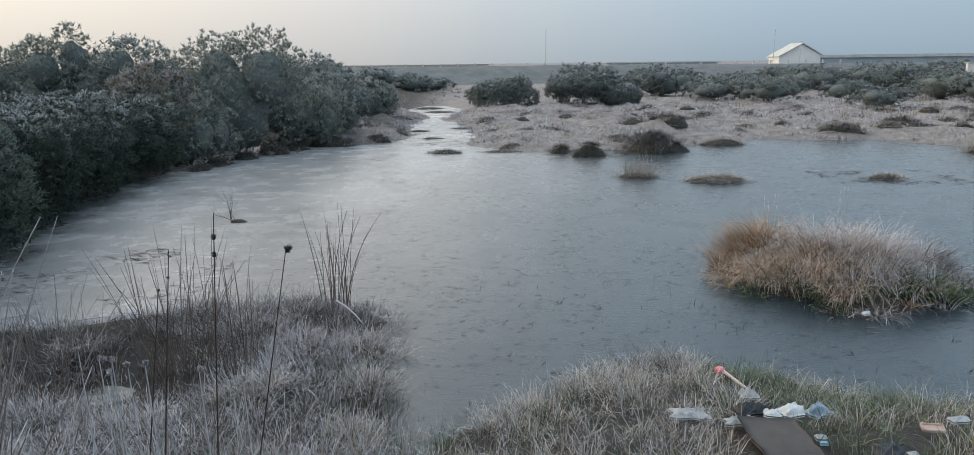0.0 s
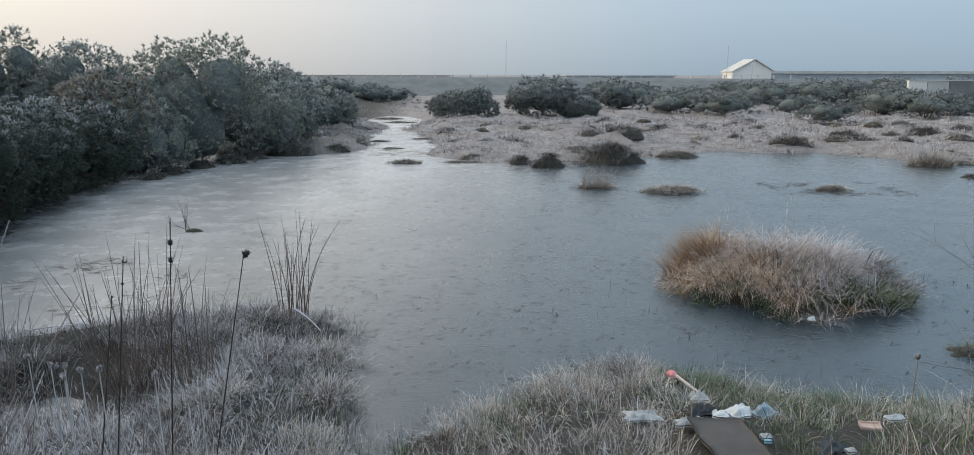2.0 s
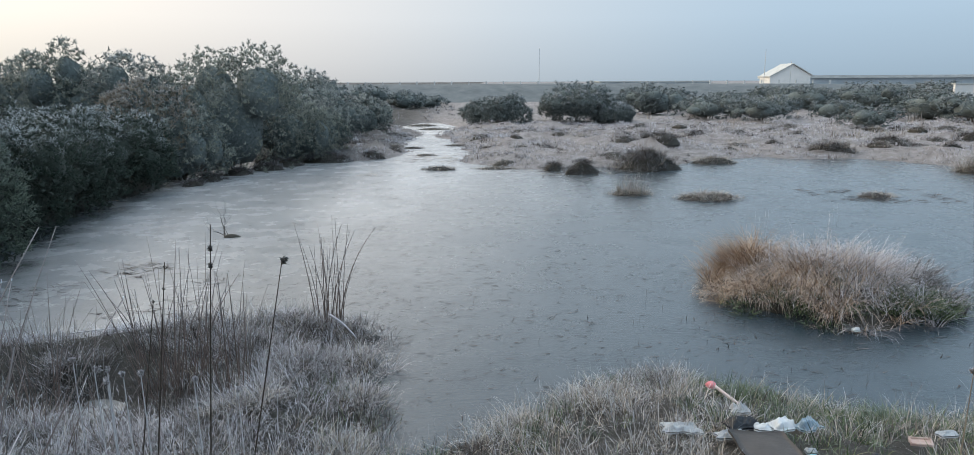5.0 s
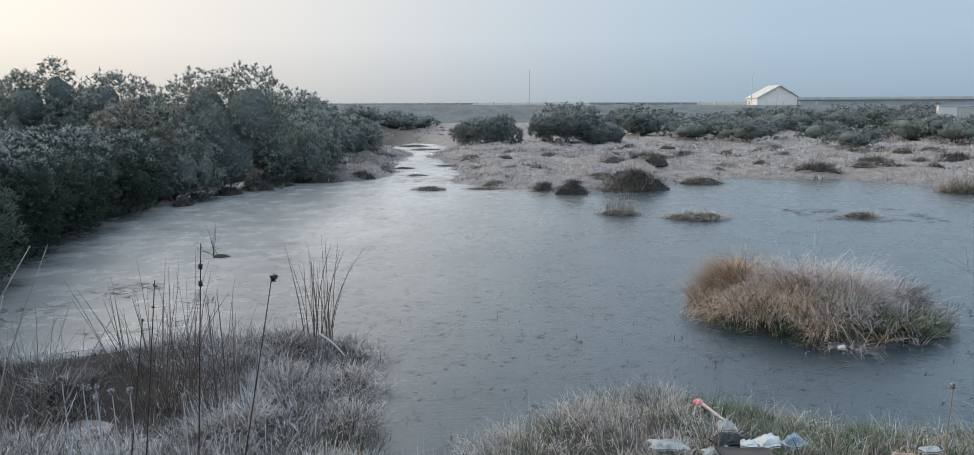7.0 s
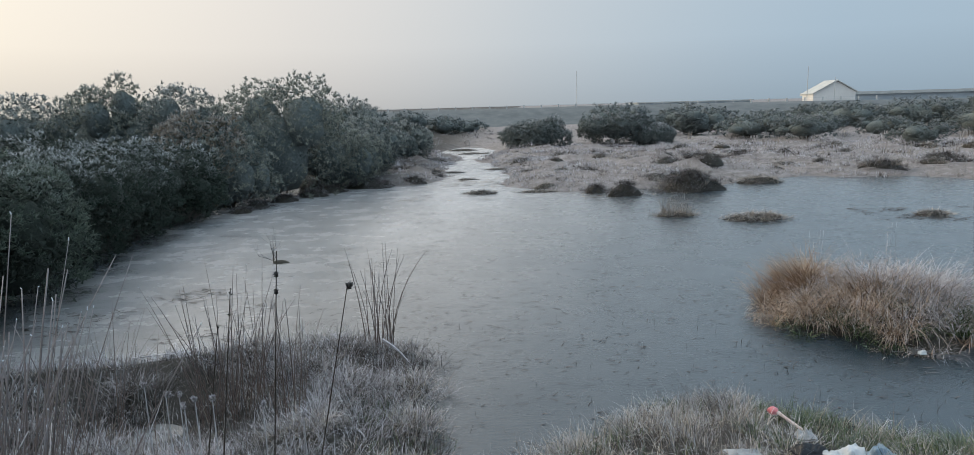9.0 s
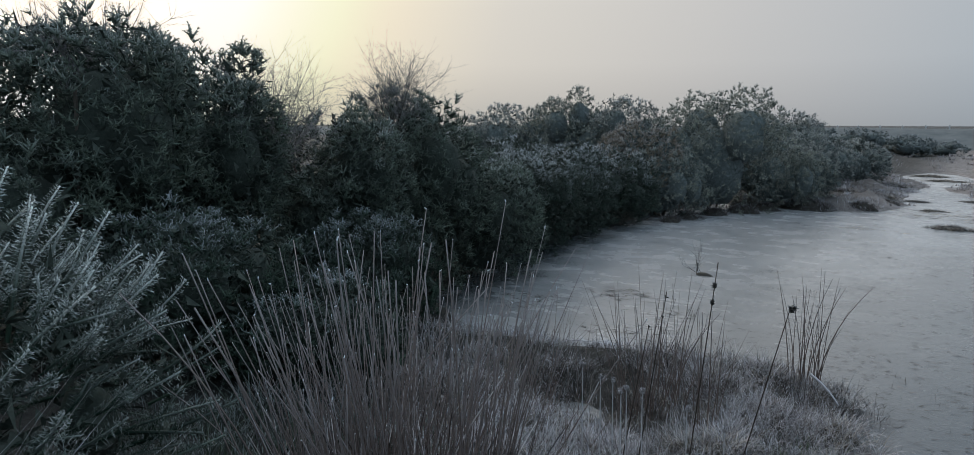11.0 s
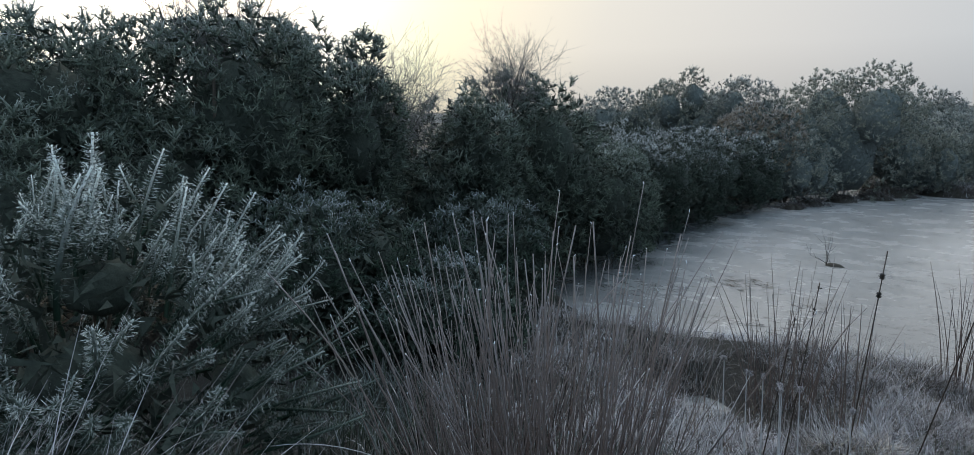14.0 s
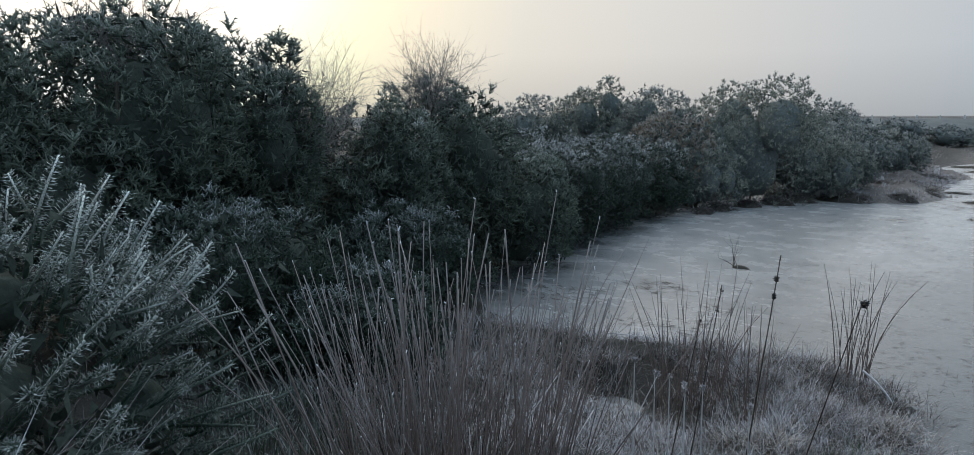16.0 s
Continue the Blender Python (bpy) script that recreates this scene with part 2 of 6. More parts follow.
M_STRAW = plant_mat("frosted_straw", ((0.0, (0.055, 0.040, 0.030)), (0.4, (0.17, 0.13, 0.10)), (0.7, (0.36, 0.30, 0.24)), (1.0, (0.60, 0.53, 0.45))), 0.75)
M_WHITEGRASS = plant_mat("rimed_grass", ((0.0, (0.035, 0.027, 0.025)), (0.35, (0.13, 0.112, 0.108)), (0.7, (0.28, 0.255, 0.26)), (1.0, (0.54, 0.51, 0.53))), 0.9, (0.70, 0.69, 0.74))
M_TAN = plant_mat("tan_sedge", ((0.0, (0.15, 0.085, 0.05)), (0.5, (0.36, 0.245, 0.165)), (1.0, (0.58, 0.45, 0.34))), 0.5)
M_GREEN = plant_mat("wet_green_grass", ((0.0, (0.010, 0.022, 0.007)), (0.5, (0.042, 0.080, 0.022)), (0.8, (0.095, 0.140, 0.048)), (1.0, (0.24, 0.24, 0.14))), 0.32)
M_HEATH = plant_mat("dark_heather", ((0.0, (0.018, 0.013, 0.012)), (0.7, (0.065, 0.050, 0.045)), (1.0, (0.15, 0.12, 0.115))), 0.6, tips=1.5)

# ---- mesh helpers ----
RNG = np.random.default_rng(7)


def hash01(i, j, seed):
    n = (i.astype(np.int64) * 374761393 + j.astype(np.int64) * 668265263 + seed * 974711) & 0x7FFFFFFF
    n = ((n ^ (n >> 13)) * 1274126177) & 0x7FFFFFFF
    return ((n ^ (n >> 16)) & 0xFFFF) / 65535.0


def vnoise(x, y, seed=0):
    i, j = np.floor(x), np.floor(y)
    u, v = x - i, y - j
    u, v = u * u * (3 - 2 * u), v * v * (3 - 2 * v)
    a, b = hash01(i, j, seed), hash01(i + 1, j, seed)
    c, d = hash01(i, j + 1, seed), hash01(i + 1, j + 1, seed)
    return (a * (1 - u) + b * u) * (1 - v) + (c * (1 - u) + d * u) * v


def fbm(x, y, seed=0, octaves=4):
    s, amp, tot = 0.0, 1.0, 0.0
    for k in range(octaves):
        s = s + amp * vnoise(x * 2 ** k, y * 2 ** k, seed + k)
        tot += amp
        amp *= 0.5
    return s / tot


def raw_mesh(name, verts, faces, rime=None):
    """One mesh out of arrays: verts (n, 3), faces (m, 3 or 4), rime (n)."""
    me = bpy.data.meshes.new(name)
    verts, faces = np.asarray(verts, dtype=np.float32), np.asarray(faces, dtype=np.int32)
    k = faces.shape[1]
    me.vertices.add(len(verts))
    me.vertices.foreach_set("co", verts.ravel())
    me.loops.add(faces.size)
    me.loops.foreach_set("vertex_index", faces.ravel())
    me.polygons.add(len(faces))
    me.polygons.foreach_set("loop_start", np.arange(0, faces.size, k, dtype=np.int32))
    me.polygons.foreach_set("loop_total", np.full(len(faces), k, dtype=np.int32))
    if rime is not None:
        at = me.attributes.new("rime", "FLOAT", "POINT")
        at.data.foreach_set("value", np.asarray(rime, dtype=np.float32))
    me.update(calc_edges=True)
    return me


def put(name, me, material, parent=None, label="", smooth=False, kind=""):
    if material:
        me.materials.append(material)
    if smooth:
        me.polygons.foreach_set("use_smooth", np.ones(len(me.polygons), dtype=bool))
    ob = new(name, me)
    ob.parent = parent
    if label:
        tagged(ob, label, kind=kind)
    return ob


def part(name, bm, material, parent, label="", smooth=False):
    me = bpy.data.meshes.new(name)
    bm.to_mesh(me)
    bm.free()
    return put(name, me, material, parent, label, smooth)


def thing(name, x, y, z, label, category, group="", kind=""):
    ob = new(name)
    ob.location = (x, y, z)
    ob.empty_display_size = 0.2
    return tagged(ob, label, category, group, kind)


def join(*pieces):
    """Several (verts, faces, rime) as one."""
    vs, fs, rs, n = [], [], [], 0
    for v, f, r in pieces:
        vs.append(v), fs.append(f + n), rs.append(r)
        n += len(v)
    return np.concatenate(vs), np.concatenate(fs), np.concatenate(rs)


def spine_path(base, length, az, lean, bend, segs):
    """Points along bent stalks: (n, segs + 1, 3)."""
    n = len(base)
    pts = np.zeros((n, segs + 1, 3))
    pts[:, 0] = base
    for s in range(segs):
        th = lean + bend * (s + 0.5) / segs
        stepv = np.stack((np.sin(th) * np.cos(az), np.sin(th) * np.sin(az), np.cos(th)), 1)
        pts[:, s + 1] = pts[:, s] + stepv * (length / segs)[:, None]
    return pts


def blades(base, length, width, az, lean, bend, segs=3, rime=(0.2, 1.0), rng=RNG):
    """Tapering flat leaves."""
    n = len(base)
    pts = spine_path(base, length, az, lean, bend, segs)
    turn = az + np.pi / 2 + rng.uniform(-0.9, 0.9, n)
    side = np.stack((np.cos(turn), np.sin(turn), np.zeros(n)), 1)
    vs = np.zeros((n, 2 * segs + 1, 3))
    rs = np.zeros((n, 2 * segs + 1))
    for s in range(segs):
        w = (width * (1 - 0.75 * s / segs) * 0.5)[:, None]
        vs[:, 2 * s], vs[:, 2 * s + 1] = pts[:, s] - side * w, pts[:, s] + side * w
        rs[:, 2 * s:2 * s + 2] = rime[0] + (rime[1] - rime[0]) * s / segs
    vs[:, 2 * segs], rs[:, 2 * segs] = pts[:, segs], rime[1]
    rs *= (rng.uniform(0, 1, n) * 1.4)[:, None]
    tri = []
    for s in range(segs - 1):
        a = 2 * s
        tri += [(a, a + 1, a + 3), (a, a + 3, a + 2)]
    tri.append((2 * segs - 2, 2 * segs - 1, 2 * segs))
    f = (np.array(tri)[None] + (np.arange(n) * (2 * segs + 1))[:, None, None]).reshape(-1, 3)
    return vs.reshape(-1, 3), f, rs.ravel()


def tufted(p, per, radius, rng):
    """Gather scattered places into tufts: (n * per, 3) and the way out from each tuft's heart."""
    k = len(p)
    a, t = rng.uniform(0, 6.28, (k, per)), np.sqrt(rng.uniform(0, 1, (k, per)))
    size = radius * rng.uniform(0.5, 1.4, (k, 1))
    q = np.repeat(p[:, None], per, 1).copy()
    q[..., 0] += np.cos(a) * t * size
    q[..., 1] += np.sin(a) * t * size
    tall = np.repeat(rng.uniform(0.55, 1.3, (k, 1)), per, 1)
    return q.reshape(-1, 3), a.ravel(), t.ravel(), tall.ravel()


def stalks(base, length, radius, az, lean, bend, segs=4, sides=3, rime=(0.1, 0.9), tip=0.35):
    """Thin round stalks."""
    n = len(base)
    pts = spine_path(base, length, az, lean, bend, segs)
    vs = np.zeros((n, segs + 1, sides, 3))
    rs = np.zeros((n, segs + 1, sides))
    a1 = np.stack((-np.sin(az), np.cos(az), np.zeros(n)), 1)
    for s in range(segs + 1):
        th = lean + bend * s / segs
        a2 = np.stack((np.cos(th) * np.cos(az), np.cos(th) * np.sin(az), -np.sin(th)), 1)
        r = (radius * (1 - (1 - tip) * s / segs))[:, None]
        for k in range(sides):
            q = 2 * np.pi * k / sides
            vs[:, s, k] = pts[:, s] + r * (np.cos(q) * a1 + np.sin(q) * a2)
        rs[:, s] = rime[0] + (rime[1] - rime[0]) * s / segs
    tri = []
    for s in range(segs):
        for k in range(sides):
            a, b = s * sides + k, s * sides + (k + 1) % sides
            tri += [(a, b, b + sides), (a, b + sides, a + sides)]
    top = segs * sides
    tri += [(top, top + k, top + k + 1) for k in range(1, sides - 1)]
    f = (np.array(tri)[None] + (np.arange(n) * (segs + 1) * sides)[:, None, None]).reshape(-1, 3)
    return vs.reshape(-1, 3), f, rs.ravel()


def along(template, at, way, size, rng=RNG):
    """Copies of a (verts, faces, rime) template, its z turned to way."""
    tv, tf, tr = template
    n = len(at)
    way = way / np.linalg.norm(way, axis=1, keepdims=True)
    ref = np.where(np.abs(way[:, 2:3]) < 0.9, np.array([[0.0, 0, 1]]), np.array([[1.0, 0, 0]]))
    ax = np.cross(ref, way)
    ax /= np.linalg.norm(ax, axis=1, keepdims=True)
    ay = np.cross(way, ax)
    q = rng.uniform(0, 2 * np.pi, n)[:, None]
    ax, ay = ax * np.cos(q) + ay * np.sin(q), ay * np.cos(q) - ax * np.sin(q)
    v = (tv[None, :, 0:1] * ax[:, None] + tv[None, :, 1:2] * ay[:, None] + tv[None, :, 2:3] * way[:, None]) * size[:, None, None] + at[:, None]
    f = (tf[None] + (np.arange(n) * len(tv))[:, None, None]).reshape(-1, 3)
    return v.reshape(-1, 3), f, np.tile(tr, n)


def gorse_shoot(spines, prongs, spine_len, wide, bow, rng, thick=0.022, segs=4, rise=0.55):
    """A spiny shoot 1 long: a bowed stem set all round with thorns."""
    one = np.zeros((1, 3))
    if segs == 0:
        q = np.arange(3) * 2.094
        v = np.concatenate((np.stack((np.cos(q) * thick, np.sin(q) * thick, np.full(3, 0.1)), 1), [[-0.03, 0, 1.0]]))
        f, r = np.array([(0, 1, 3), (1, 2, 3), (2, 0, 3)]), np.array([0.0, 0, 0, 0.6])
    else:
        v, f, r = stalks(one, np.array([1.0]), np.array([thick]), np.array([0.0]), np.array([-bow / 2]), np.array([bow]), segs, 3, (0.0, 0.5), 0.4)
    path = spine_path(one, np.array([1.0]), np.array([0.0]), np.array([-bow / 2]), np.array([bow]), 40)[0]
    vs, rs = [], []
    for i in range(spines):
        s = 0.12 + 0.88 * (i + rng.uniform(0, 1)) / spines
        p = path[min(40, int(s * 40))]
        a = i * 2.4 + rng.uniform(-0.4, 0.4)
        out = np.array([math.cos(a), math.sin(a), rise + 1.2 * max(0.0, s - 0.75)])
        out /= np.linalg.norm(out)
        length = spine_len * rng.uniform(0.7, 1.25) * (1.0 if s < 0.75 else 1.0 - 0.9 * (s - 0.75))
        for k in range(prongs):
            d = out + (rng.normal(0, 0.42, 3) if k else 0)
            d /= np.linalg.norm(d)
            st = p + (out * length * 0.35 if k else 0)
            sd = np.cross(d, rng.normal(0, 1, 3))
            sd /= np.linalg.norm(sd)
            ln = length * (1.0 if not k else 0.65)
            vs += [st - sd * wide, st + sd * wide, st + d * ln]
            g = 0.25 + 0.75 * s
            rs += [0.05 * g, 0.05 * g, g]
    k = len(vs) // 3
    return join((v, f, r), (np.array(vs), np.arange(3 * k).reshape(k, 3), np.array(rs)))


_r = np.random.default_rng(3)


def spray(sides, rng):
    """A leading shoot 1 long with side shoots towards its end, all thick with thorns."""
    made = [gorse_shoot(150, 2, 0.078, 0.0042, rng.uniform(0.0, 0.5), rng, 0.022, 6, 0.22)]
    for k in range(sides):
        a, s, w = k * 2.4 + rng.uniform(-0.4, 0.4), rng.uniform(0.2, 0.45), rng.uniform(0.45, 0.7)
        t = gorse_shoot(80, 2, 0.145, 0.0085, 0.3, rng, 0.038, 5, 0.22)
        made.append(along(t, np.array([[0.0, 0, s]]), np.array([[math.cos(a) * math.sin(w), math.sin(a) * math.sin(w), math.cos(w)]]), np.array([rng.uniform(0.45, 0.6)]), rng))
    return join(*made)


SHOOTS_NEAR = [spray(n, _r) for n in (0, 0, 1, 2)]


def sprig(count, spread, spines, spine_len, wide, rng, thick, segs):
    """A branch end 1 long: several spiny shoots that fan out."""
    base, way, size = [], [], []
    for k in range(count):
        a, w = k * 2.4 + rng.uniform(-0.5, 0.5), spread * (0.25 + 0.75 * (k / max(1, count - 1)))
        way.append((math.cos(a) * math.sin(w), math.sin(a) * math.sin(w), math.cos(w)))
        base.append((0, 0, 0.30 * rng.uniform(0, 1) * (k > 0)))
        size.append(rng.uniform(0.45, 0.75) * (1.25 if k == 0 else 1))
    t = gorse_shoot(spines, 1, spine_len, wide, 0.35, rng, thick, segs, 0.45)
    return along(t, np.array(base), np.array(way), np.array(size), rng)


SHOOTS_MID = [sprig(4, 1.05, 7, 0.30, 0.058, _r, 0.11, 0) for _ in range(5)]
SHOOTS_FAR = [sprig(4, 1.0, 4, 0.30, 0.08, _r, 0.13, 0) for _ in range(5)]
SHOOTS_SCRUB = [sprig(4, 1.1, 2, 0.34, 0.10, _r, 0.15, 0) for _ in range(3)]


def lobe_points(lobes, n, rng, low=-0.75, rough=0.18, fill=0.8):
    """Points on the lumpy outside of several ellipsoids, with the way out."""
    area = np.array([l[3] * l[4] + l[3] * l[5] + l[4] * l[5] for l in lobes])
    counts = np.maximum(8, (n * area / area.sum()).astype(int))
    ps, ns = [], []
    for i, (l, c) in enumerate(zip(lobes, counts)):
        d = rng.normal(0, 1, (c * 3, 3))
        d /= np.linalg.norm(d, axis=1, keepdims=True)
        d = d[(d[:, 2] > low) & (d[:, 2] > rng.uniform(-1.2, 0.15, len(d)))][:c]
        rad = np.array(l[3:6])
        lump = 1 - rough / 2 + rough * fbm(d[:, 0] * 2.2 + i * 7 + d[:, 2] * 1.3, d[:, 1] * 2.2 + d[:, 2] * 1.7, 11 + i, 3)
        p = np.array(l[:3]) + d * rad * lump[:, None] * np.where(rng.uniform(0, 1, len(d)) < fill, rng.uniform(0.9, 1.03, len(d)), rng.uniform(0.6, 0.9, len(d)))[:, None]
        keep = np.ones(len(p), bool)
        for j, o in enumerate(lobes):
            if j != i:
                keep &= (((p - np.array(o[:3])) / np.array(o[3:6])) ** 2).sum(1) > (0.22 if i == 0 else 0.5)
        nn = d / rad
        ps.append(p[keep]), ns.append((nn / np.linalg.norm(nn, axis=1, keepdims=True))[keep])
    return np.concatenate(ps), np.concatenate(ns)


def tangle_mesh(name, lobes, per, size, seed, solid, ring, outer=0.68):
    """Dark inside of a bush: a tangle of dead sprays in each lobe."""
    rng = np.random.default_rng(seed)
    area = np.array([l[3] * l[4] + l[3] * l[5] + l[4] * l[5] for l in lobes])
    pieces = []
    shells = [(l, c, outer, 0.95, size * 0.8) for l, c in zip(lobes, np.maximum(14, per * area / area.max()).astype(int))]
    for l, c, low, high, size in shells:
        d = rng.normal(0, 1, (c, 3))
        d /= np.linalg.norm(d, axis=1, keepdims=True)
        p = np.array(l[:3]) + d * np.array(l[3:6]) * rng.uniform(low, high, (c, 1))
        e1, e2 = rng.normal(0, size * 0.22, (c, 3)), rng.normal(0, size * 0.5, (c, 3))
        v = np.stack((p - e1 * 0.5, p + e1 * 0.5 + e2 * 0.3, p + e2), 1).reshape(-1, 3)
        pieces.append((v, np.arange(3 * c).reshape(c, 3), np.zeros(3 * c)))

    def shell(rows):
        span = rows * 3 // 2
        th, ph = np.meshgrid(np.linspace(0.02, np.pi - 0.02, rows), np.linspace(0, 2 * np.pi, span, endpoint=False), indexing="ij")
        d = np.stack((np.sin(th) * np.cos(ph), np.sin(th) * np.sin(ph), np.cos(th)), -1).reshape(-1, 3)
        i = (np.arange(rows - 1)[:, None] * span + np.arange(span)[None]).ravel()
        j = (np.arange(rows - 1)[:, None] * span + (np.arange(span)[None] + 1) % span).ravel()
        return d, np.concatenate((np.stack((i, i + span, j + span), 1), np.stack((i, j + span, j), 1)))

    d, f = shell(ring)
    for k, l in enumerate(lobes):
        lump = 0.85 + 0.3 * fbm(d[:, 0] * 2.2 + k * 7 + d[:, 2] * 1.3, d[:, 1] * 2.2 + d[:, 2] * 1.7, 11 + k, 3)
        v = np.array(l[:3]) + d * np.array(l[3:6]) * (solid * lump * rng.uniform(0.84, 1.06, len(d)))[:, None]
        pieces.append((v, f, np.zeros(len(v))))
    v, f, r = join(*pieces)
    return raw_mesh(name, v, f, r)


def gorse_bush(x, y, z, lobes, count, size, shoots, material, label, seed, category="gorse bush", group="", up=0.35, stems=5, heart=None, core=2300, thin=False):
    """A spiny bush: wood, dead inside and a crown of shoots. Lobes are (x, y, z, rx, ry, rz) from the base."""
    rng = np.random.default_rng(seed)
    ob = thing("gorse_bush", x, y, z, label, category, group)
    shade = 1.0
    if heart:
        p, nrm = lobe_points(lobes, count, rng, fill=0.6)
        way = nrm
    else:
        # shoots stand in tufts, with dark hollows between them
        c, cn = lobe_points(lobes, max(6, int(count * 0.4)), rng)
        few = rng.permutation(len(c))[:max(6, count // 4)]
        c, cn = c[few], cn[few]
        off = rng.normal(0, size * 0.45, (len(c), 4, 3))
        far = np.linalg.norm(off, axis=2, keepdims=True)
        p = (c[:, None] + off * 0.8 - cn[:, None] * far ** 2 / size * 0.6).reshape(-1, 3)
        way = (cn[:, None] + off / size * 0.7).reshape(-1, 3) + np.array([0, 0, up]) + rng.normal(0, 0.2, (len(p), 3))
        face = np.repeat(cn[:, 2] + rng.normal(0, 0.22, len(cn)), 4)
        # rime on tuft tops; its loss below also paints shade between the tufts
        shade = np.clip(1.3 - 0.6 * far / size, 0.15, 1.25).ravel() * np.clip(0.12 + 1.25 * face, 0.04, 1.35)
    if heart:
        out = p - np.array(heart)
        way = out / np.linalg.norm(out, axis=1, keepdims=True) + np.array([0, 0, 0.1]) + rng.normal(0, 0.14, p.shape)
    if thin:
        # the side away from the water grows thinner
        leftward = p[:, :2] @ np.array([-0.9, 0.3]) / (np.linalg.norm(p[:, :2], axis=1) + 0.2)
        ok = (leftward < 0.5) | (rng.uniform(0, 1, len(p)) > 0.6) | (p[:, 2] > 0.8 * p[:, 2].max())
        p, way, shade = p[ok], way[ok], np.broadcast_to(shade, len(p))[ok]
    s = size * rng.uniform(0.6, 1.35, len(p))
    at = p - way / np.linalg.norm(way, axis=1, keepdims=True) * (s * (0.55 if heart else 0.4))[:, None]
    pick = rng.integers(0, len(shoots), len(p))
    shade = np.broadcast_to(shade, len(p))
    made = []
    for i, t in enumerate(shoots):
        v, f, r = along(t, at[pick == i], way[pick == i], s[pick == i], rng)
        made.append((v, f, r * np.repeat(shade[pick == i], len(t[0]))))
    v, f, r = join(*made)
    # less rime low down, which also paints the bush's shaded lower side
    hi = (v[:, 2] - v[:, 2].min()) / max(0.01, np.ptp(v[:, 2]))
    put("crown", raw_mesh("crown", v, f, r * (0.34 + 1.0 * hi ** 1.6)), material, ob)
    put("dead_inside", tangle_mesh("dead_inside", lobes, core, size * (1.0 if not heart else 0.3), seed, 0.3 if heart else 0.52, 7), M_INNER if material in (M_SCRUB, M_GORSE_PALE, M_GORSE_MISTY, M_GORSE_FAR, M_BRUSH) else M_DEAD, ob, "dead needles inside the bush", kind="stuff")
    n = stems
    top = max(l[2] for l in lobes)
    v, f, r = stalks(rng.normal(0, 0.12, (n, 3)) * np.array([1, 1, 0]) + np.array([0, 0, -0.1]), np.full(n, top * 1.1 + 0.1), np.full(n, 0.014 if heart else 0.035),
                     rng.uniform(0, 6.28, n), rng.uniform(0.1, 0.4, n), rng.uniform(-0.2, 0.4, n), 5, 5, (0, 0.1), 0.4)
    put("trunk", raw_mesh("trunk", v, f, r), M_WOOD, ob)
    return ob

# ---- the ground and the pond ----
POND = np.array([(-5.6, 6.3), (-4.6, 6.05), (-3.6, 6.35), (-2.9, 6.65), (-2.15, 6.95), (-1.55, 6.8), (-1.1, 6.1), (-0.85, 5.0), (-0.62, 4.2), (-0.4, 3.75),
                 (-0.2, 4.1), (0.3, 4.5), (0.75, 4.8), (1.06, 5.1), (1.6, 5.25), (2.05, 5.05), (2.5, 4.8), (2.95, 4.6), (3.5, 4.5), (4.05, 4.42),
                 (4.6, 4.45), (5.2, 4.75), (6.5, 5.2), (9, 5.5), (14, 7), (19, 10), (22.5, 14), (20, 17.4), (17.7, 18.1), (16.4, 18.5), (15.4, 19.3),
                 (13.4, 19.3), (12.3, 21.8), (10.3, 21.5), (9.3, 22.2), (7.5, 21.9), (6.4, 20.8), (5.2, 19.6), (3.8, 19.8), (2.0, 19.5), (1.1, 19.3),
                 (0.3, 20.2), (-0.6, 21.0), (-0.5, 24), (-1.0, 28.5), (-1.9, 31.5), (-2.0, 33), (-1.4, 35), (-1.6, 39), (-2.8, 43), (-3.8, 43), (-4.5, 39), (-4.2, 36),
                 (-2.9, 33), (-3.0, 31.5), (-3.2, 28), (-2.7, 23.8), (-3.3, 22), (-4.4, 21.4), (-5.5, 21.2), (-6.2, 22.0), (-7.4, 22.6), (-8.0, 17.4), (-7.9, 14),
                 (-7.7, 11.1), (-7.2, 8.4), (-6.6, 7.0)])


def shore(x, y):
    """Metres from the pond's edge: positive on land."""
    x, y = np.asarray(x, float), np.asarray(y, float)
    best, inside = np.full(x.shape, 1e9), np.zeros(x.shape, bool)
    for (ax, ay), (bx, by) in zip(POND, np.roll(POND, -1, 0)):
        t = np.clip(((x - ax) * (bx - ax) + (y - ay) * (by - ay)) / ((bx - ax) ** 2 + (by - ay) ** 2), 0, 1)
        best = np.minimum(best, np.hypot(x - ax - t * (bx - ax), y - ay - t * (by - ay)))
        cross = (ay > y) != (by > y)
        inside ^= cross & (x < (bx - ax) * (y - ay) / ((by - ay) if by != ay else 1e-9) + ax)
    wob = (fbm(x * 1.3, y * 1.3, 5) - 0.5) * 0.5 * np.clip(np.hypot(x, y) / 12, 0.35, 2.0)
    pool = np.hypot((x + 2.9) * 0.9, y - 4.8) - 0.22      # a small pool of ice in the bank
    return np.minimum(np.where(inside, -best, best), np.maximum(pool, -0.3)) + wob


def sstep(a, b, v):
    t = np.clip((v - a) / (b - a), 0, 1)
    return t * t * (3 - 2 * t)


